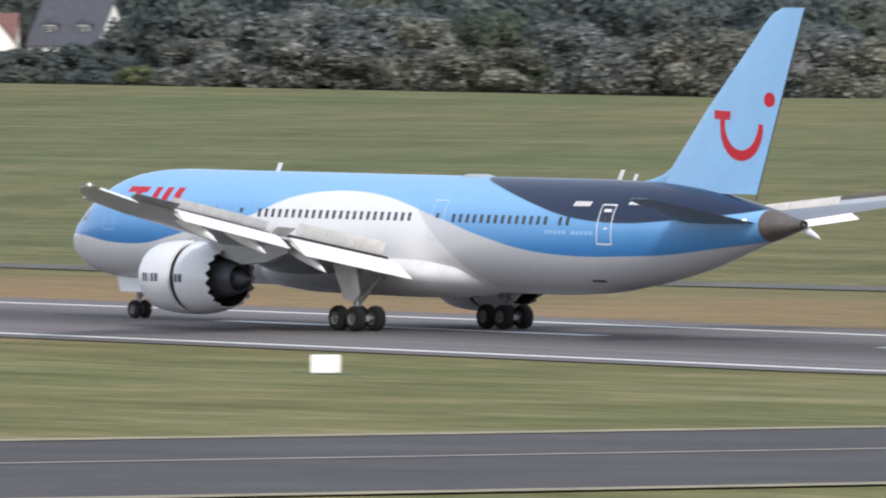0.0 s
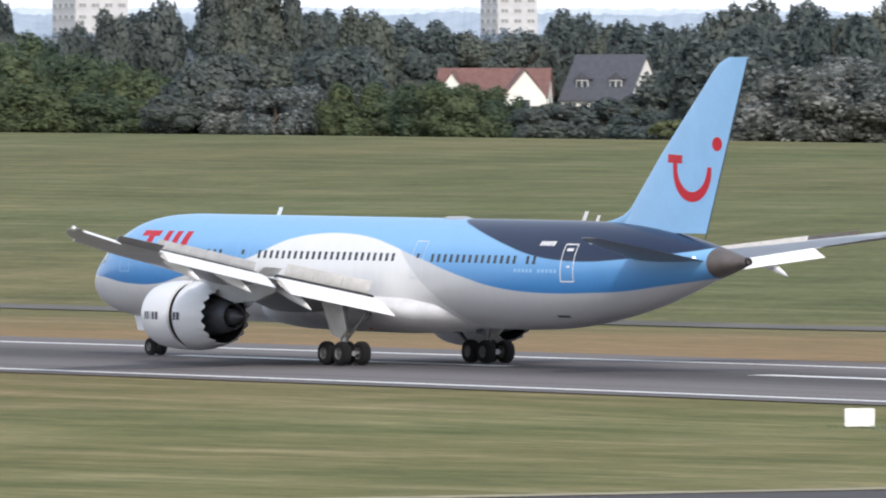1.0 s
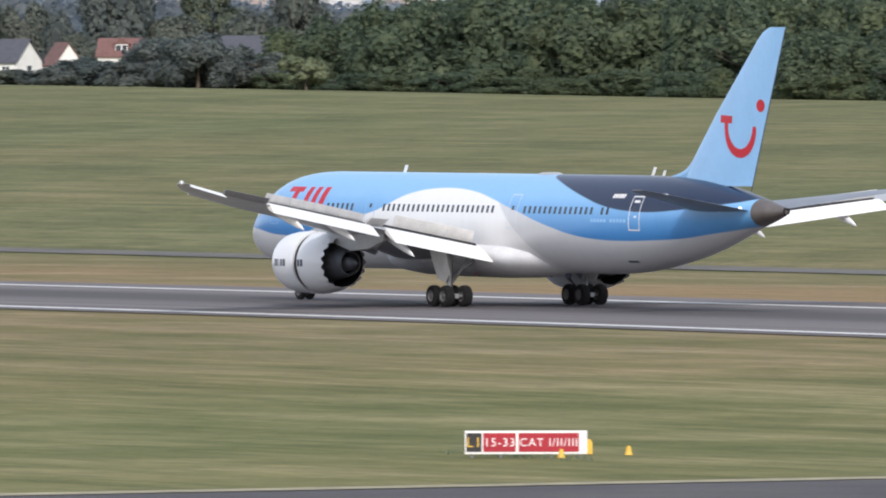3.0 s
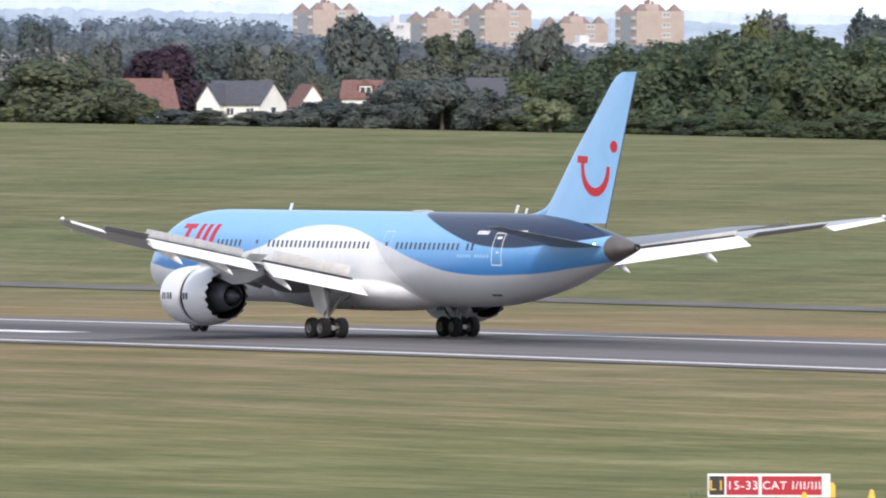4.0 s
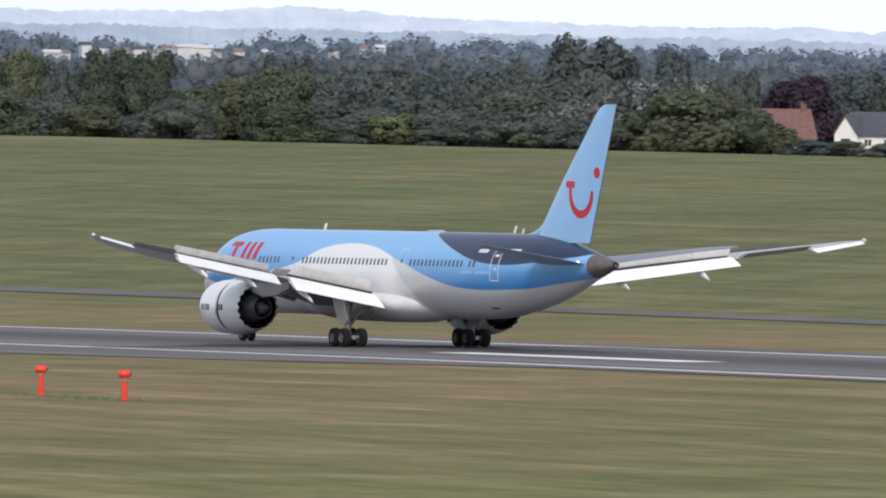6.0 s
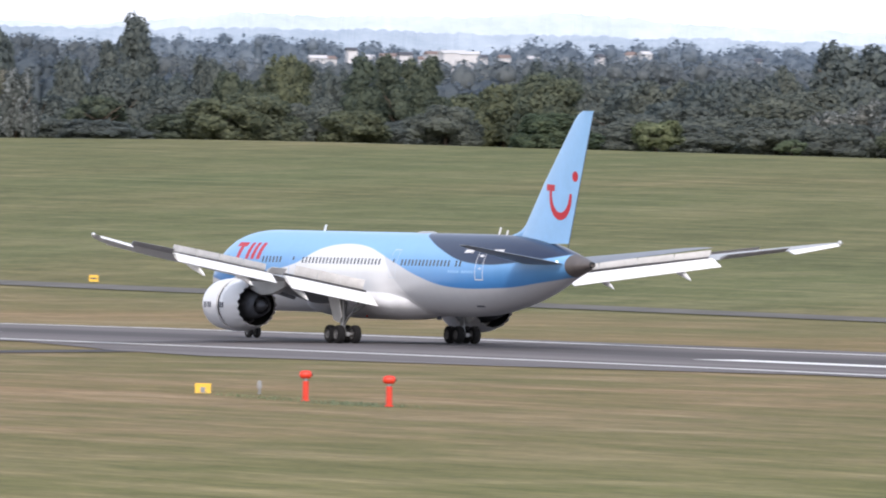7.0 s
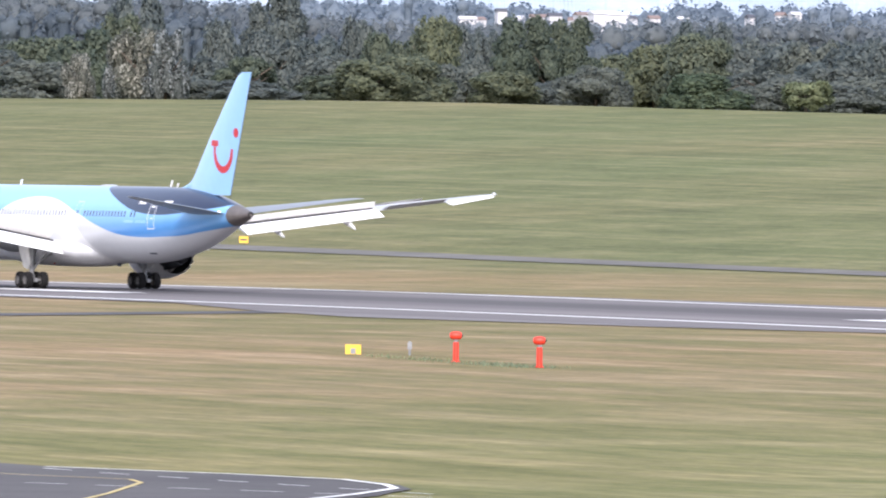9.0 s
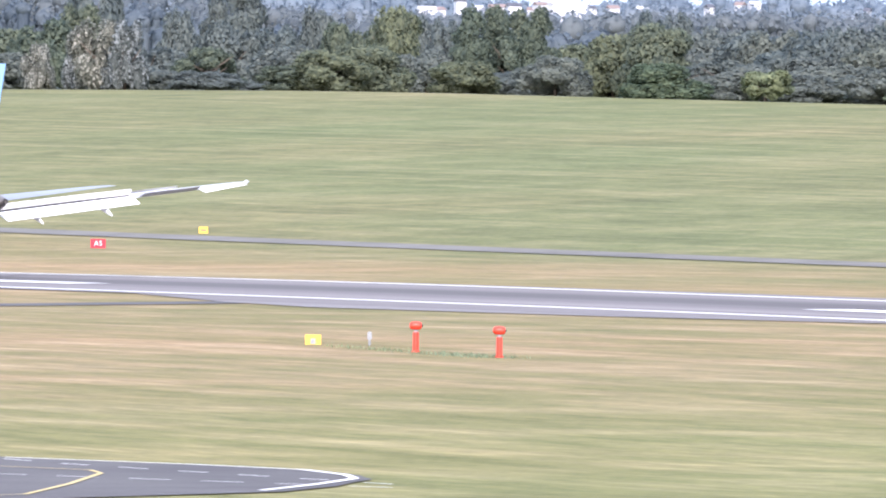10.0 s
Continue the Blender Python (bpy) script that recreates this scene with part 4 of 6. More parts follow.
# nose gear
gear = tagged(empty("nose_gear", parent=jet), "two-wheel nose landing gear")
bm = bmesh.new()
beam(bm, P(5.35, 0, 0.5), P(5.2, 0, 2.4), 0.12, 0.16, 12)
beam(bm, P(5.3, 0, 1.0), P(6.6, 0, 2.3), 0.07, 0.07)
beam(bm, P(5.37, -0.4, 0.5), P(5.37, 0.4, 0.5), 0.08, 0.08)
part("strut", bm, STEEL, gear, "steel nose gear strut", True)
for s in (-0.33, 0.33):
    wheel(5.37, s, 0.5, 0.36, gear)
for side in (1, -1):
    bm = bmesh.new()
    prism(bm, [P(4.0, 0.55 * side, 2.3), P(6.6, 0.55 * side, 2.25), P(6.5, 0.75 * side, 1.45), P(4.6, 0.75 * side, 1.45)], (0, 0.05 * side, 0))
    part("gear_door", bm, COWL_WHITE, gear, "white nose gear door")


# ---------- signs and posts on the airfield ----------
def facing(x, y, lift=0.0, turn=0.0):
    """A pose on the ground whose -y side faces the camera's stand."""
    return pose(x, y, ground_z(x, y) + lift, 0, 0, math.degrees(math.atan2(EYE[0] - x, y - EYE[1])) + turn)


def lettering(text, size, m, material, parent, label):
    cu = bpy.data.curves.new("lettering", "FONT")
    cu.body, cu.size, cu.align_x, cu.align_y, cu.extrude = text, size, "CENTER", "CENTER", 0.004
    cu.space_character = 1.15
    cu.materials.append(material)
    ob = new("lettering", cu)
    ob.parent, ob.matrix_basis = parent, m
    return tagged(ob, label)


sign = tagged(empty("airfield_sign", facing(-451.9, -154.6, -0.05) @ Matrix.Scale(1.12, 4)), "long red and black airfield sign with white lettering", "sign")
bm = bmesh.new()
box(bm, -2.15, 2.15, -0.12, 0.12, 0.16, 0.98)
part("cabinet", bm, PALE, sign, "pale sign cabinet")
for x0, x1, mt, text, size in ((-2.1, -1.56, BLACK_SIGN, "L1", 0.5), (-1.5, -0.36, RED_SIGN, "15-33", 0.42), (-0.26, 1.86, RED_SIGN, "CAT I/II/III", 0.40)):
    bm = bmesh.new()
    box(bm, x0, x1, -0.14, -0.12, 0.24, 0.90)
    face = part("face", bm, mt, sign, "sign face")
    lettering(text, size, pose((x0 + x1) / 2, -0.145, 0.56, 90), YELLOW_PAINT if mt is BLACK_SIGN else WHITE_INK, face, "painted characters")
for x0 in (-1.9, -0.9, 0.9, 1.9):
    bm = bmesh.new()
    beam(bm, (x0, 0, 0), (x0, 0, 0.2), 0.05)
    part("foot", bm, GALV, sign)
bm = bmesh.new()
box(bm, 2.25, 2.55, -0.25, 0.15, 0.0, 0.5)
box(bm, 2.3, 2.5, -0.2, 0.1, 0.5, 0.58)
tagged(part("power_box", bm, YELLOW_PAINT), "small yellow electrical box beside the sign", "box").matrix_basis = facing(-455.9, -152.1)

for k, (x, y) in enumerate(((-452.5, -149.5), (-450.2, -154.0))):
    bm = bmesh.new()
    beam(bm, (0, 0, 0), (0, 0, 0.22), 0.16, 0.1)
    beam(bm, (0, 0, 0.22), (0, 0, 0.36), 0.12, 0.05)
    tagged(part("taxiway_light", bm, YELLOW_PAINT), "small yellow taxiway light in the grass", "light", "taxiway lights").matrix_basis = facing(x, y)

marker = tagged(empty("distance_marker", facing(-503.7, -51)), "plain white marker board standing in the grass", "marker board")
bm = bmesh.new()
box(bm, -0.70, 0.70, -0.10, 0.10, 0.06, 0.92)
bmesh.ops.bevel(bm, geom=bm.edges, offset=0.03, segments=2, affect="EDGES")
part("board", bm, PALE, marker)
bm = bmesh.new()
box(bm, -0.6, -0.5, -0.05, 0.05, 0, 0.07)
box(bm, 0.5, 0.6, -0.05, 0.05, 0, 0.07)
part("foot", bm, GALV, marker)


def rvr_post(x, y):
    post = tagged(empty("sensor_post", facing(x, y)), "orange-red sensor post with a round head and grey collar", "sensor post", "sensor posts")
    bm = bmesh.new()
    beam(bm, (0, 0, 0), (0, 0, 1.13), 0.18, 0.17, 14)
    beam(bm, (0, 0, 0), (0, 0, 0.06), 0.26, 0.26, 14)
    part("column", bm, ORANGE, post)
    bm = bmesh.new()
    beam(bm, (0, 0, 1.13), (0, 0, 1.30), 0.11, 0.11, 12)
    part("collar", bm, GALV, post)
    bm = bmesh.new()
    rings = []
    for q, r in ((-0.37, 0.04), (-0.34, 0.15), (-0.24, 0.22), (0, 0.25), (0.22, 0.22), (0.31, 0.17), (0.33, 0.1)):
        rings.append([(q, r * math.cos(k * math.tau / 16), 1.50 + r * math.sin(k * math.tau / 16)) for k in range(16)])
    loft(bm, rings)
    head = part("head", bm, ORANGE, post, smooth=True)
    bead("eye", (0.31, -0.06, 1.5), 0.09, BLACK, head, "dark optical eye")
    return post


rvr_post(-687.9, -103.0)
rvr_post(-675.0, -103.9)
yb = tagged(empty("equipment_box", facing(-704.9, -101.6)), "yellow equipment board with a grey plate on it", "equipment box")
bm = bmesh.new()
box(bm, -0.46, 0.46, -0.1, 0.1, 0.05, 0.62)
part("board", bm, YELLOW_PAINT, yb)
bm = bmesh.new()
box(bm, -0.14, 0.14, -0.12, -0.1, 0.08, 0.4)
part("sheet", bm, GALV, yb, "grey plate")
gp = tagged(empty("grey_post", facing(-705.3, -97.8)), "short grey metal post with a small head", "post")
bm = bmesh.new()
beam(bm, (0, 0, 0), (0, 0, 0.8), 0.07)
box(bm, -0.13, 0.13, -0.1, 0.1, 0.35, 0.75)
part("post", bm, GALV, gp)

a5 = tagged(empty("airfield_sign", facing(-1156.6, 83.8)), "small red airfield sign with white characters", "sign")
bm = bmesh.new()
box(bm, -0.72, 0.72, -0.1, 0.1, 0.12, 1.0)
part("cabinet", bm, RED_SIGN, a5)
lettering("A5", 0.62, pose(0, -0.106, 0.56, 90), WHITE_INK, a5, "painted characters")
ys = tagged(empty("airfield_sign", facing(-1198.2, 113.4)), "small yellow airfield sign", "sign")
bm = bmesh.new()
box(bm, -0.45, 0.45, -0.08, 0.08, 0.1, 0.75)
part("cabinet", bm, YELLOW_PAINT, ys)
bm = bmesh.new()
box(bm, -0.32, 0.32, -0.1, -0.08, 0.35, 0.5)
part("bar", bm, INK, ys)


# rough weeds round the posts and along the cable trench
def weeds(name, x0, y0, x1, y1, spread, count, seed):
    rng = random.Random(seed)
    verts, faces = [], []
    for i in range(count):
        q = rng.random()
        x, y = x0 + (x1 - x0) * q + rng.gauss(0, spread), y0 + (y1 - y0) * q + rng.gauss(0, spread)
        z, h, g, w = ground_z(x, y), rng.uniform(0.08, 0.24), rng.uniform(0, math.tau), rng.uniform(0.02, 0.05)
        b = len(verts)
        lx, ly = rng.gauss(0, 0.1), rng.gauss(0, 0.1)
        verts += [(x - w * math.cos(g), y - w * math.sin(g), z - 0.05), (x + w * math.cos(g), y + w * math.sin(g), z - 0.05), (x + lx, y + ly, z + h)]
        faces.append((b, b + 1, b + 2))
    me = bpy.data.meshes.new(name)
    me.from_pydata(verts, [], faces)
    me.materials.append(LEAF_LIGHT)
    return tagged(new(name, me), "rough green weeds in the mown grass", "weeds", kind="stuff")


weeds("weeds", -686, -103.2, -674, -104.2, 0.9, 420, 31)
weeds("weeds", -704, -101.0, -689, -103.0, 0.7, 160, 32)
weeds("weeds", -461, -152.5, -447, -155.0, 0.8, 200, 33)
weeds("weeds", -506, -50.5, -500, -51.5, 0.5, 90, 34)

# ---------- trees ----------
def spot(az, dist_y, el):
    """Plan place on the line of sight az at the given y, and the height there of elevation el."""
    d = (dist_y - EYE[1]) / math.cos(radians(az))
    return -d * math.sin(radians(az)), dist_y, EYE[2] + d * math.tan(radians(el)), d


def leaf_cloud(rng, centre, radii, mid, count, size, aspect, reach=(0.74, 1.14)):
    """Leaf sprays over one lobe: corners and, for each, a normal that swells with the lobe and the whole crown."""
    u = rng.normal(size=(count, 3))
    u[:, 2] += 0.25
    u /= np.linalg.norm(u, axis=1)[:, None]
    c = centre + u * radii * rng.uniform(*reach, count)[:, None]
    out = (c - mid) * (1, 1, 1.6)
    out /= np.linalg.norm(out, axis=1)[:, None] + 1e-9
    nrm = 0.42 * u + 0.58 * out + (0, 0, 0.15) + 0.2 * rng.normal(size=(count, 3))
    nrm /= np.linalg.norm(nrm, axis=1)[:, None]
    lie = nrm + 0.45 * rng.normal(size=(count, 3))
    t = np.cross(lie, rng.normal(size=(count, 3)))
    t /= np.linalg.norm(t, axis=1)[:, None] + 1e-9
    w = np.cross(lie, t)
    w /= np.linalg.norm(w, axis=1)[:, None] + 1e-9
    k = rng.uniform(0.55, 1.3, count)[:, None] * size
    quad = np.stack([c + k * aspect * (t * s0 + w * s1) for s0, s1 in ((-1, -0.35), (0.25, -0.75), (1, 0.3), (-0.3, 0.8))], 1)
    turn = np.einsum("ij,ij->i", np.cross(quad[:, 1] - quad[:, 0], quad[:, 2] - quad[:, 0]), nrm) < 0
    quad[turn] = quad[turn][:, ::-1]
    return quad.reshape(-1, 3), np.repeat(nrm, 4, 0)


def ball(level):
    b = bmesh.new()
    bmesh.ops.create_icosphere(b, subdivisions=level, radius=1.0)
    b.verts.ensure_lookup_table()
    co = np.array([v.co[:] for v in b.verts])
    fs = np.array([[v.index for v in fc.verts] for fc in b.faces])
    b.free()
    return co, fs


def cloud_mesh(name, verts, norms, faces, material):
    me = bpy.data.meshes.new(name)
    me.from_pydata(np.concatenate(verts).tolist(), [], faces)
    me.polygons.foreach_set("use_smooth", [True] * len(me.polygons))
    me.normals_split_custom_set_from_vertices(np.concatenate(norms).tolist())
    me.materials.append(material)
    return me


def crown_lobes(kind, rng):
    """Lobes x, y, z, radius, half height of a crown of 1 m radius and 1 m height."""
    lobes = []
    if kind == "poplar":
        for i in range(26):
            z = 0.05 + 0.88 * i / 25
            wide = 0.85 * (1 - z) ** 0.55 * min(1.0, 0.55 + z)
            g, k = rng.uniform(0, math.tau), rng.uniform(0.2, 0.62)
            lobes.append((wide * k * math.cos(g), wide * k * math.sin(g), z, 0.10 + 0.42 * wide * rng.uniform(0.75, 1.1), rng.uniform(0.07, 0.12)))
    elif kind == "bush":
        for i in range(30):
            g, rad = rng.uniform(0, math.tau), math.sqrt(rng.uniform(0, 1)) * 0.84
            h = 0.80 * math.sqrt(max(0.0, 1 - rad ** 2.6)) * rng.uniform(0.75, 1.02)
            lobes.append((rad * math.cos(g), rad * math.sin(g), (0.12, 0.5 * h, h)[i % 3] if h > 0.25 else 0.12, rng.uniform(0.19, 0.32), rng.uniform(0.15, 0.24)))
    elif kind == "open":
        for i in range(24):
            g, z = rng.uniform(0, math.tau), rng.uniform(0.16, 0.92)
            rad = 0.86 * math.sqrt(max(0.02, 1 - ((z - 0.46) / 0.56) ** 2)) * math.sqrt(rng.uniform(0.1, 1))
            lobes.append((rad * math.cos(g), rad * math.sin(g), z, rng.uniform(0.14, 0.25), rng.uniform(0.09, 0.14)))
    else:
        for i in range(32):
            g, z = rng.uniform(0, math.tau), rng.uniform(0.06, 0.86)
            full = math.sqrt(max(0.02, 1 - ((z - 0.36) / 0.60) ** 2)) if z > 0.36 else 0.78 + 0.22 * z / 0.36
            rad = 0.80 * full * math.sqrt(rng.uniform(0.15, 1)) * rng.uniform(0.85, 1.06)
            lobes.append((rad * math.cos(g), rad * math.sin(g), z, rng.uniform(0.2, 0.34), rng.uniform(0.13, 0.21)))
    return lobes


def crown_mesh(kind, seed, leaves, material, size=1.0):
    """Unit crown: lobes of leaf sprays round ragged cores."""
    rng = np.random.default_rng(seed)
    lobes = crown_lobes(kind, rng)
    mid = np.array([0, 0, 0.25 if kind == "bush" else 0.42])
    co, fs = ball(1)
    lob = np.array(lobes)
    lob[:, [2, 4]] *= 0.97 / (lob[:, 2] + lob[:, 4]).max()
    lob[:, [0, 1, 3]] *= 0.97 / (np.hypot(lob[:, 0], lob[:, 1]) + lob[:, 3]).max()
    centre, radii = lob[:, :3], lob[:, [3, 3, 4]]
    share = lob[:, 3] * (lob[:, 3] + lob[:, 4])
    verts, norms, faces, base = [], [], [], 0
    core = 0.5 if kind == "open" else 0.76
    for c, rad in zip(centre, radii):
        p = c + co * rad * core * rng.uniform(0.8, 1.1, len(co))[:, None]
        p[:, 2] = np.maximum(p[:, 2], 0.01)
        verts.append(p)
        norms.append(co)
        faces += (fs + base).tolist()
        base += len(co)
    # three-cornered sprays, kept where no other lobe hides them
    pick = rng.choice(len(lobes), leaves * 3, p=share / share.sum())
    u = rng.normal(size=(len(pick), 3))
    u /= np.linalg.norm(u, axis=1)[:, None]
    p = centre[pick] + u * radii[pick] * rng.uniform(0.76, 1.2, len(pick))[:, None]
    deep = (np.linalg.norm((p[:, None] - centre) / radii, axis=2) < 0.78).any(1) & (rng.uniform(size=len(pick)) < 0.97)
    keep = np.flatnonzero(~deep & (p[:, 2] > 0.02))[:leaves]
    u, p = u[keep], p[keep]
    out = (p - mid) * (1, 1, 1.6)
    out /= np.linalg.norm(out, axis=1)[:, None] + 1e-9
    nn = 0.4 * u + 0.5 * out + (0, 0, 0.12) + 0.28 * rng.normal(size=u.shape)
    nn /= np.linalg.norm(nn, axis=1)[:, None]
    lie = nn + 0.55 * rng.normal(size=u.shape)
    t = np.cross(lie, rng.normal(size=u.shape))
    t /= np.linalg.norm(t, axis=1)[:, None] + 1e-9
    w = np.cross(lie / np.linalg.norm(lie, axis=1)[:, None], t)
    k = rng.uniform(0.6, 1.4, len(keep))[:, None] * 0.050 * size * np.array([1, 1, 0.38 if kind == "poplar" else 0.6])
    tri = np.stack([p + k * (-t - 0.6 * w), p + k * (t - 0.6 * w), p + k * (0.25 * t + w)], 1)
    turn = np.einsum("ij,ij->i", np.cross(tri[:, 1] - tri[:, 0], tri[:, 2] - tri[:, 0]), nn) < 0
    tri[turn] = tri[turn][:, ::-1]
    verts.append(tri.reshape(-1, 3))
    norms.append(np.repeat(nn, 3, 0))
    faces += (np.arange(len(keep) * 3).reshape(-1, 3) + base).tolist()
    return cloud_mesh("crown", verts, norms, faces, material)


def trunk_mesh(kind, seed):
    rng = random.Random(seed)
    bm = bmesh.new()
    top = 0.85 if kind == "poplar" else 0.55
    beam(bm, (0, 0, -0.06), (0, 0, top), 0.055, 0.02, 8)
    for i in range(6):
        g, z = rng.uniform(0, math.tau), rng.uniform(0.2, 0.5)
        r = 0.25 if kind == "poplar" else 0.6
        beam(bm, (0, 0, z), (r * math.cos(g), r * math.sin(g), z + rng.uniform(0.15, 0.35)), 0.025, 0.008, 6)
    return mesh_of("trunk", bm, BARK)


def tree_kind(name, shape, seeds, leaves, material, label, category="tree", group="trees beyond the field", size=1.0):
    protos = []
    for sd in seeds:
        t = tagged(empty(name), label, category, group)
        for nm, me in (("trunk", trunk_mesh(shape, sd)), ("crown", crown_mesh(shape, sd, leaves, material, size))):
            ob = new(nm, me)
            ob.parent = t
        protos.append(t)
    return protos


KINDS = {
    "dark": tree_kind("tree", "round", (1, 2, 3, 4, 24), 7000, LEAF_DARK, "dark green broadleaf tree behind the field crest"),
    "broad": tree_kind("tree", "round", (5, 6, 7), 7000, LEAF_BROAD, "green broadleaf tree behind the field crest"),
    "olive": tree_kind("tree", "open", (25,), 6000, LEAF_BROAD, "olive green tree with a wispy open crown", size=0.9),
    "hedge": tree_kind("bush", "bush", (8, 9, 10, 11), 6600, LEAF_HEDGE, "dense fresh green thicket behind the field crest", "bush", "bushes beyond the field", 0.85),
    "silver": tree_kind("tree", "bush", (12, 13, 14), 6600, LEAF_SILVER, "silver-grey leaved tree at the field edge", size=0.9),
    "poplar": tree_kind("poplar", "poplar", (15, 16), 6000, LEAF_DARK, "tall narrow dark poplar"),
    "opoplar": tree_kind("poplar", "poplar", (26, 27), 6000, LEAF_BROAD, "tall narrow olive green poplar"),
    "maroon": tree_kind("tree", "round", (17,), 6600, LEAF_MAROON, "copper beech with dark maroon leaves"),
    "light": tree_kind("tree", "open", (18,), 2500, LEAF_LIGHT, "small pale green tree at the field edge", size=1.5),
    "yellow": tree_kind("tree", "round", (19,), 4000, LEAF_YELLOW, "yellow-green tree crown above the thicket"),
    "dome": tree_kind("bush", "bush", (20,), 6000, LEAF_HEDGE, "round dome-shaped green bush", "bush", "bushes beyond the field"),
    "under": tree_kind("bush", "bush", (21, 22, 23), 3700, LEAF_DARK, "dark undergrowth along the field edge", "bush", "bushes beyond the field", 1.2),
}
USED = {}
ROWS = {"ff": (337, 343), "f": (348, 364), "m": (376, 402), "b": (420, 470), "b2": (655, 685), "h": (690, 715)}
scatter = random.Random(5)


def plant(kind, az, el, width, y):
    """A tree on the line of sight az, its top at elevation el, its width in degrees."""
    x, y, top, d = spot(az, y, el)
    g = ground_z(x, y)
    r = max(0.8, d * radians(width) / 2)
    h = max(2.0, top - g)
    r = max(r, (0.12 if "poplar" in kind else 0.27) * h)
    protos = KINDS[kind]
    i = USED.get(kind, 0)
    USED[kind] = i + 1
    m = Matrix.Translation((x, y, g)) @ pose(0, 0, 0, 0, 0, (i * 137.5) % 360).to_4x4() @ Matrix.Diagonal((r, r, h, 1))
    if i < len(protos):
        protos[i].matrix_basis = m
        return protos[i]
    src = protos[i % len(protos)]
    return copy_thing(src, m @ Matrix.Diagonal((1 / src.scale[0], 1 / src.scale[1], 1 / src.scale[2], 1)))


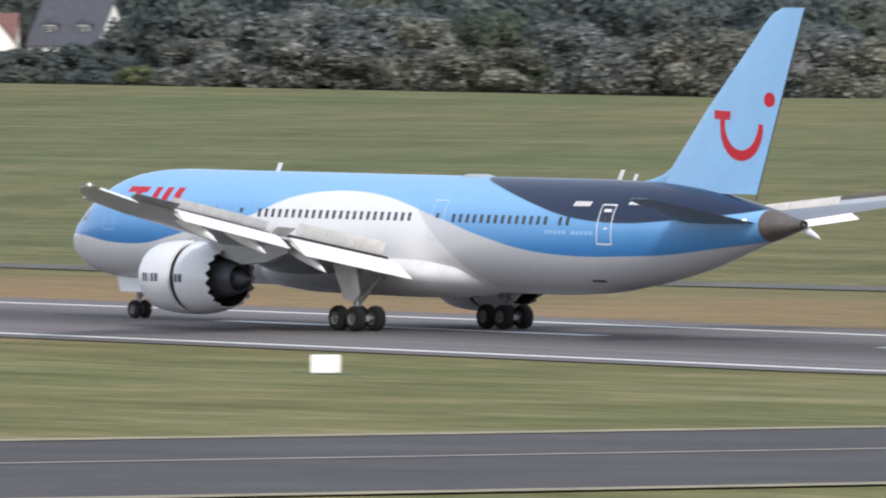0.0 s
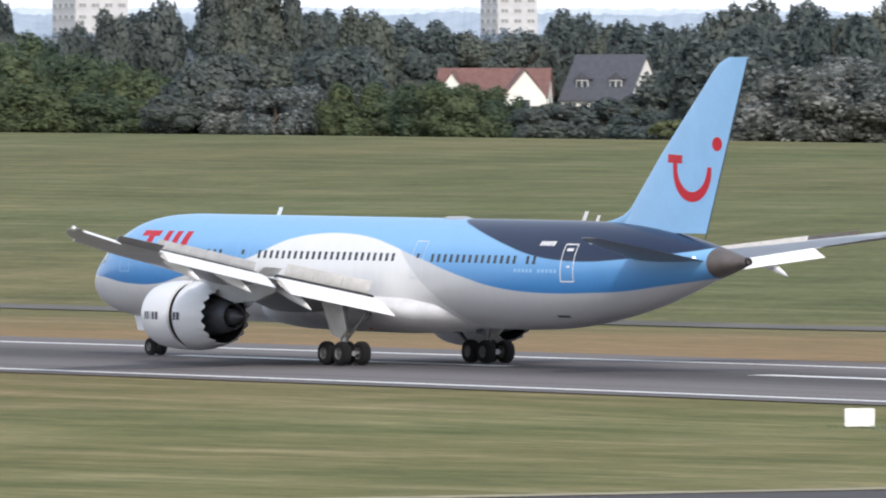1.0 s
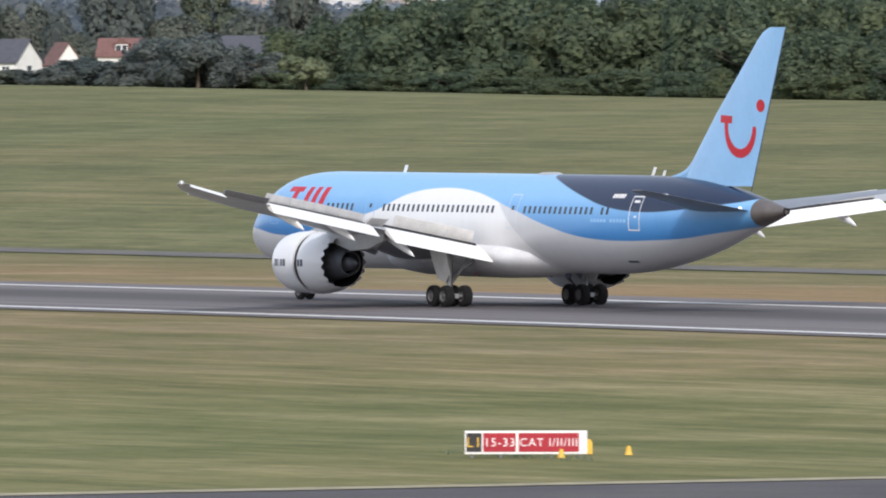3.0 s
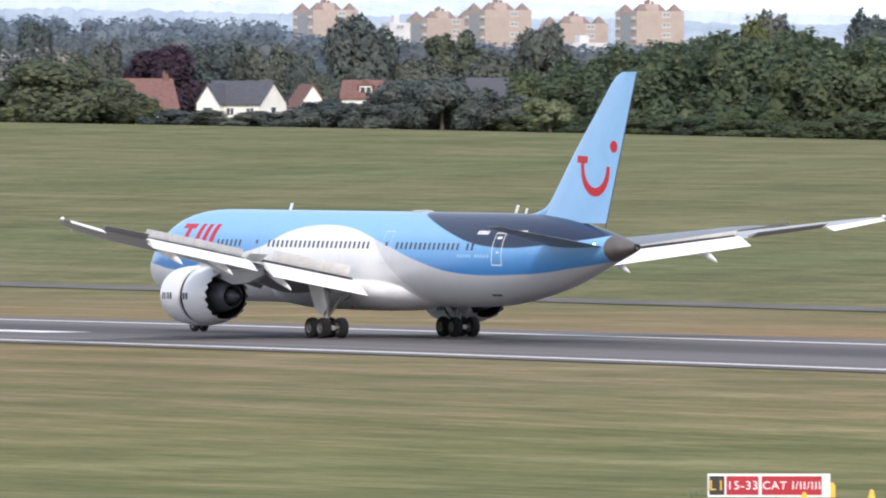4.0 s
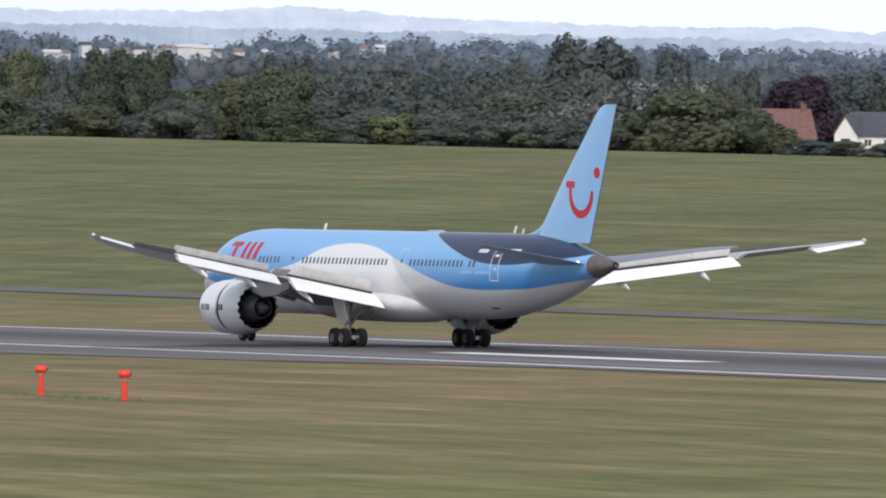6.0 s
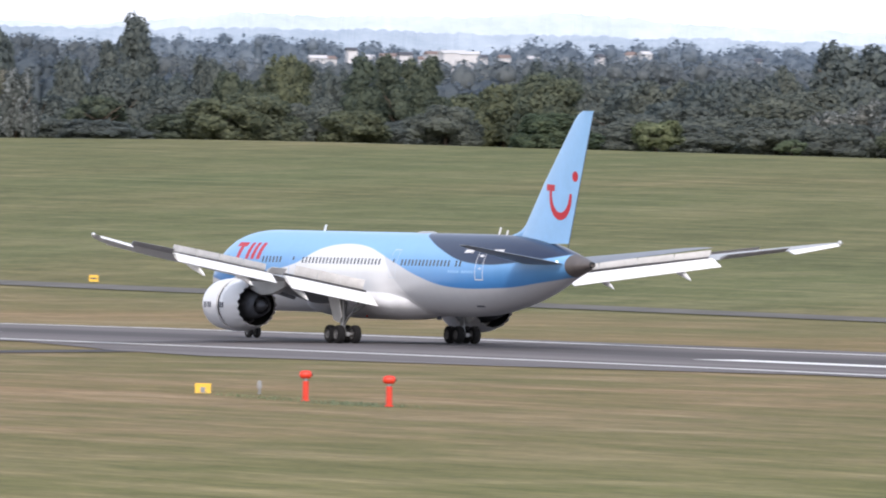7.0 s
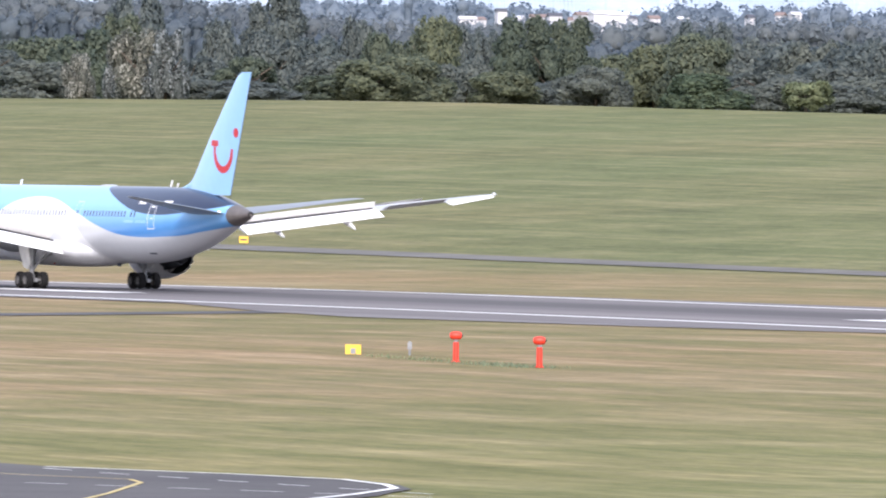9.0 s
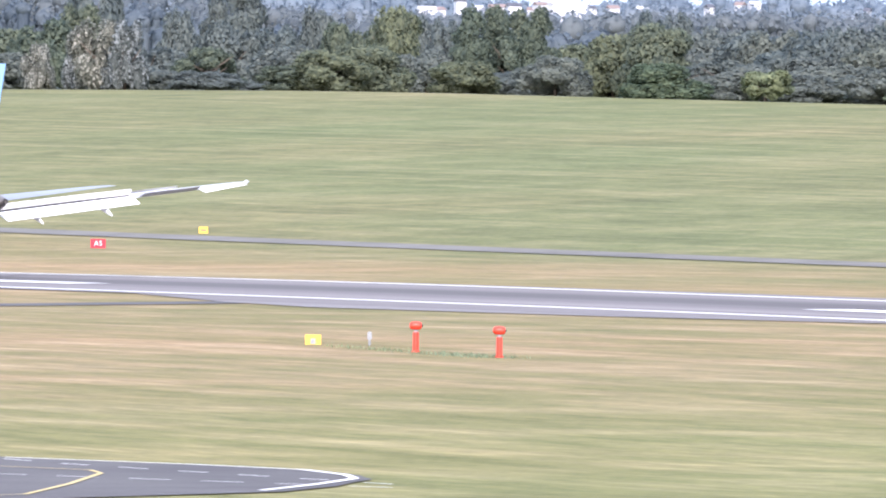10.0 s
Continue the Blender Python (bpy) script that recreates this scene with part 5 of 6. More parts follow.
# kind and row of the wood: azimuth, elevation of the top, width (degrees)
WOOD = {
    ("silver", "f"): [(50.95, 0.182, 0.48), (51.19, 0.21, 0.48), (51.45, 0.175, 0.48), (51.72, 0.214, 0.48), (52.08, 0.172, 0.48), (52.32, 0.229, 0.48), (52.68, 0.125, 0.48), (52.88, 0.25, 0.48), (53.1, 0.292, 0.6), (53.24, 0.123, 0.53), (53.39, 0.31, 0.56), (53.6, 0.261, 0.53), (53.72, 0.096, 0.39), (53.87, 0.156, 0.41), (53.94, 0.09, 0.29), (55.65, 0.188, 0.27), (55.84, 0.178, 0.27), (56.04, 0.163, 0.27)],
    ("broad", "f"): [(52.6, 0.275, 0.36), (61.74, 0.199, 0.24), (61.88, 0.27, 0.36), (62.04, 0.348, 0.46), (62.23, 0.257, 0.34), (64.68, 0.259, 0.29), (65.06, 0.328, 0.31), (65.23, 0.303, 0.34), (65.4, 0.233, 0.29)],
    ("dark", "b"): [(51.09, 0.399, 0.56), (51.36, 0.373, 0.53), (51.72, 0.396, 0.56), (52.08, 0.418, 0.6), (52.42, 0.392, 0.56), (52.73, 0.427, 0.6), (53.05, 0.462, 0.58), (53.27, 0.544, 0.34), (53.39, 0.484, 0.53), (53.44, 0.52, 0.31), (53.63, 0.544, 0.36), (53.7, 0.434, 0.53), (53.83, 0.568, 0.43), (54.04, 0.375, 0.29), (55.57, 0.376, 0.36), (56.34, 0.551, 0.31), (56.54, 0.509, 0.19), (56.7, 0.456, 0.14), (57.1, 0.61, 0.31), (58.61, 0.575, 0.18), (59.01, 0.568, 0.13), (62.18, 0.523, 0.19), (62.31, 0.413, 0.29), (62.53, 0.58, 0.39), (62.84, 0.476, 0.22), (63.54, 0.417, 0.31), (63.76, 0.478, 0.08), (63.87, 0.489, 0.12), (64.75, 0.442, 0.14), (64.87, 0.451, 0.19), (65.28, 0.486, 0.11), (65.47, 0.407, 0.22), (65.67, 0.424, 0.27), (65.89, 0.475, 0.14), (66.23, 0.593, 0.19)],
    ("dark", "m"): [(53.92, 0.385, 0.48), (54.05, 0.194, 0.36), (54.14, 0.239, 0.41), (54.17, 0.206, 0.29), (54.5, 0.112, 0.48), (54.69, 0.091, 0.41), (55.59, 0.347, 0.36), (55.86, 0.346, 0.39), (56.1, 0.322, 0.39), (56.15, 0.249, 0.31), (56.45, 0.19, 0.39), (62.67, 0.383, 0.36), (62.86, 0.367, 0.36), (62.96, 0.429, 0.27), (63.11, 0.403, 0.31), (63.13, 0.421, 0.31), (63.18, 0.297, 0.36), (63.25, 0.344, 0.36), (63.32, 0.407, 0.29), (63.4, 0.4, 0.36), (63.59, 0.274, 0.29), (63.61, 0.388, 0.29), (64.82, 0.311, 0.27), (65.4, 0.325, 0.31), (66.01, 0.32, 0.27), (66.8, 0.375, 0.29)],
    ("light", "ff"): [(54.16, 0.017, 0.14), (59.96, 0.189, 0.21), (62.26, 0.155, 0.12), (62.79, 0.126, 0.13), (63.37, 0.227, 0.19), (63.37, 0.235, 0.2)],
    ("dark", "f"): [(56.23, 0.138, 0.36), (60.42, 0.286, 0.29), (60.57, 0.268, 0.34), (62.43, 0.226, 0.31), (62.62, 0.229, 0.29), (62.86, 0.251, 0.34), (63.1, 0.261, 0.36), (63.18, 0.218, 0.31), (63.54, 0.268, 0.36), (63.56, 0.214, 0.24), (64.27, 0.287, 0.29), (64.48, 0.218, 0.27), (65.76, 0.206, 0.29), (66.0, 0.213, 0.27), (66.66, 0.282, 0.36), (66.88, 0.34, 0.29)],
    ("under", "f"): [(54.27, 0.072, 0.24), (54.44, 0.129, 0.34), (54.55, 0.052, 0.29), (54.66, 0.104, 0.31), (60.11, 0.2, 0.29), (60.18, 0.168, 0.31), (60.3, 0.232, 0.36), (60.47, 0.206, 0.31), (60.71, 0.163, 0.27), (60.89, 0.185, 0.27), (61.02, 0.148, 0.22), (61.19, 0.112, 0.29), (61.36, 0.113, 0.31), (61.56, 0.104, 0.27)],
    ("hedge", "f"): [(54.8, 0.075, 0.22), (54.9, 0.138, 0.29), (54.97, 0.176, 0.34), (55.09, 0.19, 0.36), (55.2, 0.204, 0.31), (55.31, 0.18, 0.36), (55.5, 0.193, 0.29), (56.35, 0.123, 0.34), (56.6, 0.152, 0.34), (56.85, 0.212, 0.48), (56.99, 0.103, 0.36), (57.11, 0.223, 0.43), (57.38, 0.114, 0.36), (57.43, 0.247, 0.48), (57.47, 0.055, 0.36), (57.72, 0.154, 0.36), (57.74, 0.079, 0.36), (57.74, 0.319, 0.39), (58.01, 0.054, 0.36), (58.01, 0.294, 0.53), (58.27, 0.077, 0.36), (58.54, 0.06, 0.36), (58.8, 0.088, 0.36), (59.07, 0.068, 0.36), (59.31, 0.099, 0.36), (59.58, 0.074, 0.36), (59.84, 0.086, 0.34), (60.06, 0.073, 0.27)],
    ("dark", "h"): [(54.09, 0.443, 0.24), (54.26, 0.46, 0.34), (54.41, 0.443, 0.24), (54.56, 0.508, 0.27), (54.79, 0.412, 0.29), (55.01, 0.412, 0.31), (55.23, 0.467, 0.31), (55.33, 0.375, 0.43), (55.45, 0.516, 0.27), (55.66, 0.508, 0.22), (60.3, 0.372, 0.24), (61.06, 0.389, 0.22), (61.17, 0.422, 0.24), (61.29, 0.351, 0.29), (61.37, 0.43, 0.27), (61.51, 0.394, 0.27), (61.65, 0.323, 0.29), (61.75, 0.363, 0.27), (61.99, 0.375, 0.27)],
    ("hedge", "b"): [(56.31, 0.307, 0.39), (56.56, 0.331, 0.43), (56.73, 0.357, 0.48), (56.89, 0.378, 0.43), (56.94, 0.412, 0.53), (57.18, 0.397, 0.48), (57.23, 0.406, 0.43), (57.47, 0.43, 0.48), (57.5, 0.452, 0.48), (57.74, 0.448, 0.48), (57.79, 0.476, 0.48), (58.03, 0.462, 0.53), (58.08, 0.499, 0.48), (58.35, 0.464, 0.53), (58.64, 0.475, 0.53), (58.93, 0.487, 0.53), (59.19, 0.469, 0.48), (59.43, 0.435, 0.48), (59.65, 0.381, 0.43), (59.84, 0.322, 0.39), (59.99, 0.23, 0.29)],
    ("poplar", "b"): [(55.66, 0.511, 0.14), (55.77, 0.612, 0.14), (55.86, 0.636, 0.22), (56.0, 0.709, 0.22), (56.1, 0.612, 0.22), (57.38, 0.525, 0.08), (57.46, 0.58, 0.09), (57.56, 0.536, 0.09), (65.6, 0.679, 0.17), (65.72, 0.557, 0.14)],
    ("hedge", "m"): [(56.63, 0.154, 0.41), (56.89, 0.177, 0.43), (57.16, 0.189, 0.43), (57.45, 0.229, 0.43), (57.69, 0.187, 0.43), (57.96, 0.216, 0.43), (58.22, 0.167, 0.43), (58.49, 0.186, 0.43), (58.73, 0.238, 0.43), (58.97, 0.209, 0.43), (59.24, 0.256, 0.43), (59.48, 0.188, 0.41), (59.75, 0.212, 0.41), (60.04, 0.158, 0.31)],
    ("yellow", "b"): [(59.07, 0.537, 0.22)],
    ("dark", "b2"): [(59.99, 0.506, 0.25), (60.18, 0.393, 0.27), (60.54, 0.365, 0.29), (60.76, 0.368, 0.29), (60.79, 0.549, 0.31), (60.94, 0.289, 0.14), (61.03, 0.351, 0.11), (61.86, 0.439, 0.14)],
    ("olive", "h"): [(60.39, 0.48, 0.3)],
    ("maroon", "b2"): [(61.61, 0.413, 0.34)],
    ("silver", "m"): [(62.03, 0.399, 0.22), (62.21, 0.407, 0.36), (62.38, 0.338, 0.29), (62.5, 0.308, 0.24), (62.62, 0.287, 0.27)],
    ("dome", "ff"): [(63.79, 0.26, 0.36)],
    ("broad", "m"): [(63.83, 0.427, 0.29), (64.02, 0.386, 0.31), (64.14, 0.337, 0.29), (64.97, 0.489, 0.23), (65.06, 0.425, 0.19), (65.19, 0.424, 0.17), (66.32, 0.486, 0.22), (66.47, 0.426, 0.29), (66.66, 0.386, 0.31)],
    ("olive", "m"): [(64.46, 0.382, 0.22), (65.76, 0.312, 0.29)],
    ("opoplar", "m"): [(64.35, 0.504, 0.14), (64.42, 0.494, 0.15), (64.53, 0.507, 0.15), (64.63, 0.511, 0.15)],
    ("silver", "ff"): [(66.11, 0.42, 0.18), (66.22, 0.429, 0.24), (66.3, 0.341, 0.17), (66.48, 0.315, 0.13)],
}
for (kind, depth), table in WOOD.items():
    for az, el, w in table:
        plant(kind, az, el, w * (1.6 if "poplar" in kind else 1.3), scatter.uniform(*ROWS[depth]))
        if (kind, depth) == ("hedge", "b"):
            plant("hedge", az + 0.13, el - 0.015, w * 1.2, scatter.uniform(*ROWS["m"]))
# undergrowth that closes the foot of the wood
az = 50.2
while az < 67.4:
    homes = 54.1 < az < 55.2 or 60.3 < az < 61.9
    if 56.6 < az < 59.6:
        plant("hedge", az, scatter.uniform(0.08, 0.16), scatter.uniform(0.3, 0.42), scatter.uniform(348, 360))
    elif not homes:
        plant("under", az, scatter.uniform(0.07, 0.17), scatter.uniform(0.28, 0.4), scatter.uniform(366, 412))
    az += 0.24


# ---------- houses ----------
def house(az, el, width, depth, height, roof, turn, y, dormers=0, wing=False, chimney=False, gable_window=True, label="white rendered house with a dark slate roof"):
    """A gabled house: ridge along its own x, top of the ridge at elevation el."""
    x, y, top, d = spot(az, y, el)
    g = ground_z(x, y)
    h = top - g
    eave = h * height
    ob = tagged(empty("house", pose(x, y, g, 0, 0, turn)), label, "house", "houses beyond the field")
    bm = bmesh.new()
    w2, d2 = width / 2, depth / 2
    prism(bm, [(-w2, -d2, 0), (-w2, d2, 0), (-w2, d2, eave), (-w2, 0, h - 0.15), (-w2, -d2, eave)], (width, 0, 0))
    part("wall", bm, RENDER_WHITE, ob, "white rendered walls")
    sl = (h - eave) / d2
    for s in (-1, 1):
        bm = bmesh.new()
        prism(bm, [(-w2 - 0.3, s * (d2 + 0.35), eave - 0.35 * sl), (-w2 - 0.3, 0, h), (-w2 - 0.3, 0, h + 0.2), (-w2 - 0.3, s * (d2 + 0.35), eave - 0.35 * sl + 0.2)], (width + 0.6, 0, 0))
        part("roof", bm, roof, ob)
    if wing:
        bm = bmesh.new()
        prism(bm, [(-w2 + 0.2, -d2 - 1.6, 0), (-w2 + 4.2, -d2 - 1.6, 0), (-w2 + 4.2, -d2 - 1.6, eave), (-w2 + 2.2, -d2 - 1.6, h - 0.5), (-w2 + 0.2, -d2 - 1.6, eave)], (0, 3.0, 0))
        wg = part("cross_wing", bm, RENDER_WHITE, ob, "white gabled cross wing")
        for s0 in (-1, 1):
            bm = bmesh.new()
            prism(bm, [(-w2 + 2.2, -d2 - 1.9, h - 0.45), (-w2 + 2.2 + s0 * 2.3, -d2 - 1.9, eave - 0.3), (-w2 + 2.2 + s0 * 2.3, -d2 - 1.9, eave - 0.1), (-w2 + 2.2, -d2 - 1.9, h - 0.2)], (0, 5.0, 0))
            part("roof", bm, roof, wg)
        bm = bmesh.new()
        box(bm, -w2 + 1.4, -w2 + 3.0, -d2 - 1.68, -d2 - 1.6, eave * 0.45, eave * 0.8)
        part("window", bm, GLASS_DARK, wg)
    n = max(2, int(width / 3))
    for s in (-1, 1):
        for lv in (eave * 0.62,):
            for i in range(n):
                cx = -w2 + width * (i + 0.5) / n
                bm = bmesh.new()
                box(bm, cx - 0.7, cx + 0.7, s * d2 - 0.06, s * d2 + 0.06, lv - 0.6, lv + 0.6)
                fr = part("window", bm, PALE, ob, "white window frame")
                for e in (-0.33, 0.33):
                    bm = bmesh.new()
                    box(bm, cx + e - 0.27, cx + e + 0.27, s * (d2 + 0.05) - 0.03, s * (d2 + 0.05) + 0.03, lv - 0.5, lv + 0.5)
                    part("pane", bm, GLASS_DARK, fr)
    if gable_window:
        for s in (-1, 1):
            bm = bmesh.new()
            box(bm, s * w2 - 0.06, s * w2 + 0.06, -0.8, 0.8, eave * 0.5, eave * 0.85)
            fr = part("window", bm, PALE, ob, "white window frame")
            bm = bmesh.new()
            box(bm, s * (w2 + 0.05) - 0.03, s * (w2 + 0.05) + 0.03, -0.65, 0.65, eave * 0.53, eave * 0.82)
            part("pane", bm, GLASS_DARK, fr)
    for i in range(dormers):
        cx = -w2 + width * (i + 0.5) / dormers
        bm = bmesh.new()
        zb = eave + 0.25 * (h - eave) - 0.4
        box(bm, cx - 1.1, cx + 1.1, -d2 * 0.75, -0.2, zb, zb + 1.7)
        dm = part("dormer", bm, roof, ob)
        bm = bmesh.new()
        box(bm, cx - 0.9, cx + 0.9, -d2 * 0.75 - 0.05, -d2 * 0.75, zb + 0.25, zb + 1.5)
        fr = part("frame", bm, PALE, dm)
        for e in (-0.45, 0.45):
            bm = bmesh.new()
            box(bm, cx + e - 0.36, cx + e + 0.36, -d2 * 0.75 - 0.09, -d2 * 0.75 - 0.05, zb + 0.38, zb + 1.37)
            part("pane", bm, GLASS_DARK, dm)
        bm = bmesh.new()
        prism(bm, [(cx - 1.3, -d2 * 0.8, zb + 1.6), (cx + 1.3, -d2 * 0.8, zb + 1.6), (cx, -d2 * 0.8, zb + 2.6)], (0, d2 * 0.75, 0))
        part("dormer_roof", bm, roof, ob)
    if chimney:
        bm = bmesh.new()
        box(bm, w2 * 0.7, w2 * 0.7 + 0.9, -0.4, 0.4, h - 1.2, h + 0.9)
        box(bm, w2 * 0.7 + 0.1, w2 * 0.7 + 0.4, -0.2, 0.2, h + 0.9, h + 1.3)
        part("chimney", bm, roof, ob)
    return ob


house(54.40, 0.305, 10.5, 9.7, 0.32, SLATE, 26, 640, dormers=2, label="house with a dark slate roof, two dormers and a white gable")
house(54.78, 0.245, 6, 5.5, 0.5, RED_TILE, -30, 606, label="white gabled house with a red tiled roof")
house(54.90, 0.247, 15, 7, 0.5, RED_TILE, 48, 625, wing=True, label="white house with a long red tiled roof")
house(61.27, 0.252, 10.5, 8, 0.50, SLATE, 31, 560, wing=True, label="white rendered house with a dark slate roof and pale gable")
house(61.70, 0.262, 9, 9, 0.4, RED_TILE, 75, 570, chimney=True, label="house with a hipped red clay roof and chimney")
house(61.00, 0.238, 6, 4.5, 0.5, RED_TILE, -10, 590, label="small white gabled house with a red roof")
house(60.74, 0.255, 7, 7, 0.62, RED_TILE, 55, 560, dormers=1, label="house with a red-brown roof and a wide white dormer")
house(60.18, 0.265, 10, 8, 0.5, SLATE, 40, 600, label="house with a brown-grey roof among trees")


# ---------- tower blocks ----------
def tower(az, el, width, y, wall, label, storeys=12, peaks=True, bays=4, turn=24.0):
    x, y, top, d = spot(az, y, el)
    g = ground_z(x, y)
    h = top - g
    ob = tagged(empty("tower_block", pose(x, y, g, 0, 0, az + turn)), label, "tower block", "distant tower blocks")
    w2 = width / 2
    bm = bmesh.new()
    box(bm, -w2, w2, -w2, w2, 0, h)
    box(bm, -w2 * 0.3, w2 * 0.25, -w2 * 0.3, w2 * 0.3, h, h + 2.2)
    part("wall", bm, wall, ob)
    if peaks:
        for sx in (-1, 1):
            for sy in (-1, 1):
                bm = bmesh.new()
                cx, cy = sx * (w2 - 2.2), sy * (w2 - 2.2)
                base = [bm.verts.new((cx + a * 1.8, cy + b * 1.8, h)) for a, b in ((-1, -1), (1, -1), (1, 1), (-1, 1))]
                tip = bm.verts.new((cx, cy, h + 2.3))
                bm.faces.new(base[::-1])
                for i in range(4):
                    bm.faces.new((base[i], base[(i + 1) % 4], tip))
                part("corner_roof", bm, TOWER_ROOF, ob, "brown pyramid roof")
    sh = h / storeys
    wm = bmesh.new()
    box(wm, -1.3, 1.3, -0.08, 0.08, -0.8, 0.8, 1)
    for e in (-0.6, 0.6):
        box(wm, e - 0.45, e + 0.45, -0.14, -0.08, -0.45, 0.6)
    wme = mesh_of("window", wm, [TOWER_PANE, TOWER_WHITE])
    sm = bmesh.new()
    box(sm, -1.2, 1.2, -0.3, 0.2, -0.45, 0.45)
    sme = mesh_of("balcony", sm, TOWER_WHITE)
    if peaks:
        bm = bmesh.new()
        box(bm, -w2 - 0.12, -w2, -w2 * 0.42, w2 * 0.42, 0, h - 1.2)
        part("stair_panel", bm, TOWER_PANE, ob, "grey glazed stair panel")
        bm = bmesh.new()
        for dx, dz in ((-1.3, 1.0), (-0.4, 1.5), (0.9, 0.8)):
            box(bm, dx - 0.35, dx + 0.35, -0.4, 0.4, h + 2.2, h + 2.2 + dz)
        part("roof_plant", bm, TOWER_ROOF, ob, "brown roof plant")
    for f, ang in ((0, 0), (1, 90), (2, 270)):
        for k in range(storeys):
            for i in range(bays):
                cx = -w2 + width * (i + 0.5) / bays
                if peaks and f == 0 and i != 2 or peaks and f == 2 and i in (1, 2):
                    continue
                if peaks and f == 2:
                    nm, me, z = "balcony", sme, (k + 0.3) * sh
                else:
                    nm, me, z = "window", wme, (k + 0.6) * sh
                w_ob = new(nm, me)
                w_ob.parent = ob
                w_ob.matrix_basis = pose(0, 0, 0, 0, 0, ang) @ pose(cx, -w2 - 0.05, z)
    return ob


for az, el in ((60.918, 0.560), (60.43, 0.524), (60.182, 0.560), (59.856, 0.502), (59.533, 0.555)):
    tower(az, el, 15.5, 1600, TOWER_BRICK, "tan brick tower block with pale balconies and corner peaks")
tower(60.62, 0.505, 6.5, 1500, TOWER_WHITE, "slim white tower block", 10, False, 1)
tower(59.82, 0.42, 11, 1560, TOWER_WHITE, "low white block before the towers", 6, False, 2)
tower(56.63, 0.59, 17, 1750, TOWER_WHITE, "white slab tower block", 11, False, 4)
tower(54.84, 0.60, 13, 1900, TOWER_WHITE, "white tower block above the trees", 13, False, 3)


# ---------- distant woods, town and hills ----------
def far_wood(name, y0, y1, els, count, size, material, label, seed, dip=0.06):
    """A belt of distant trees, joined, with an uneven top."""
    rng = np.random.default_rng(seed)
    co, fs = ball(1)
    verts, norms, faces, base, leaves = [], [], [], 0, 60
    for i in range(count):
        a = rng.uniform(50, 68.2)
        y = rng.uniform(y0, y1)
        el = np.interp(a, [e[0] for e in els], [e[1] for e in els]) + rng.uniform(-dip, 0.008)
        x, y, top, d = spot(a, y, el)
        r = size * rng.uniform(0.55, 1.5)
        tall = rng.uniform(0.75, 1.5)
        mid = np.array([x, y, top - r * tall])
        shape = np.array([r, r, r * tall])
        verts.append(mid + co * rng.uniform(0.8, 1.02, len(co))[:, None] * shape * 0.84)
        norms.append(co)
        faces += (fs + base).tolist()
        base += len(co)
        q, nn = leaf_cloud(rng, mid, shape, mid - (0, 0, r), leaves, 0.13 * r, 1.0, (0.84, 1.03))
        verts.append(q)
        norms.append(nn)
        faces += (np.arange(leaves * 4).reshape(-1, 4) + base).tolist()
        base += leaves * 4
        # stems down to the ground
        g = np.arange(6) * math.tau / 6
        ring = np.stack([x + 0.5 * r * np.cos(g), y + 0.5 * r * np.sin(g), np.zeros(6)], 1)
        side = np.stack([np.cos(g), np.sin(g), np.zeros(6)], 1)
        verts += [ring + (0, 0, 10), ring + (0, 0, mid[2])]
        norms += [side, side]
        faces += [(base + q, base + (q + 1) % 6, base + 6 + (q + 1) % 6, base + 6 + q) for q in range(6)]
        base += 12
    return tagged(new(name, cloud_mesh(name, verts, norms, faces, material)), label, "woodland", kind="stuff")


far_wood("distant_wood", 730, 860, [(50, 0.36), (56, 0.36), (57, 0.34), (59, 0.36), (60.1, 0.42), (60.6, 0.44), (61.1, 0.45), (62, 0.46), (62.8, 0.465), (63.2, 0.492), (65.3, 0.475), (65.9, 0.555), (66.3, 0.578), (68, 0.56)], 1300, 3.0, LEAF_FAR_HAZED, "distant woodland tinted blue for haze", 3, 0.05)
far_wood("distant_wood", 718, 728, [(50, 0.30), (57, 0.28), (60.1, 0.35), (61.1, 0.39), (62.8, 0.41), (65.3, 0.41), (65.9, 0.49), (66.3, 0.51), (68, 0.5)], 800, 3.2, LEAF_FAR_HAZED, "foot of the distant woodland, tinted blue for haze", 13, 0.08)
far_wood("distant_wood", 1060, 1200, [(50, 0.38), (57, 0.40), (59, 0.40), (60.9, 0.44), (61.2, 0.53), (62.3, 0.54), (62.9, 0.555), (63.4, 0.575), (63.66, 0.55), (63.86, 0.585), (64.2, 0.52), (64.75, 0.56), (65.05, 0.58), (65.3, 0.57), (68, 0.56)], 1100, 3.6, LEAF_FARTHER_HAZED, "far woodland with haze in its leaf colour", 4, 0.05)

far_wood("distant_wood", 970, 1030, [(60, 0.42), (61.2, 0.44), (62.5, 0.47), (63.2, 0.503), (63.7, 0.512), (64.2, 0.497), (65, 0.49), (65.4, 0.49), (65.9, 0.54), (68, 0.54)], 620, 2.6, LEAF_FARTHER_HAZED, "far woodland before the town, haze in its leaf colour", 14, 0.035)
rng = random.Random(9)
TOWN = [(64.521, 0.507, 2.2), (64.449, 0.513, 1.8), (64.316, 0.519, 3.0), (64.243, 0.524, 3.6), (64.171, 0.52, 2.6), (64.13, 0.506, 1.6), (63.482, 0.527, 1.6), (63.422, 0.53, 1.8), (64.823, 0.495, 2.4),
        (64.775, 0.493, 1.6), (64.679, 0.53, 1.4), (64.026, 0.507, 1.4), (64.364, 0.496, 1.6), (63.614, 0.515, 1.2), (62.937, 0.506, 1.2), (64.6, 0.50, 1.2), (63.9, 0.505, 1.2)]
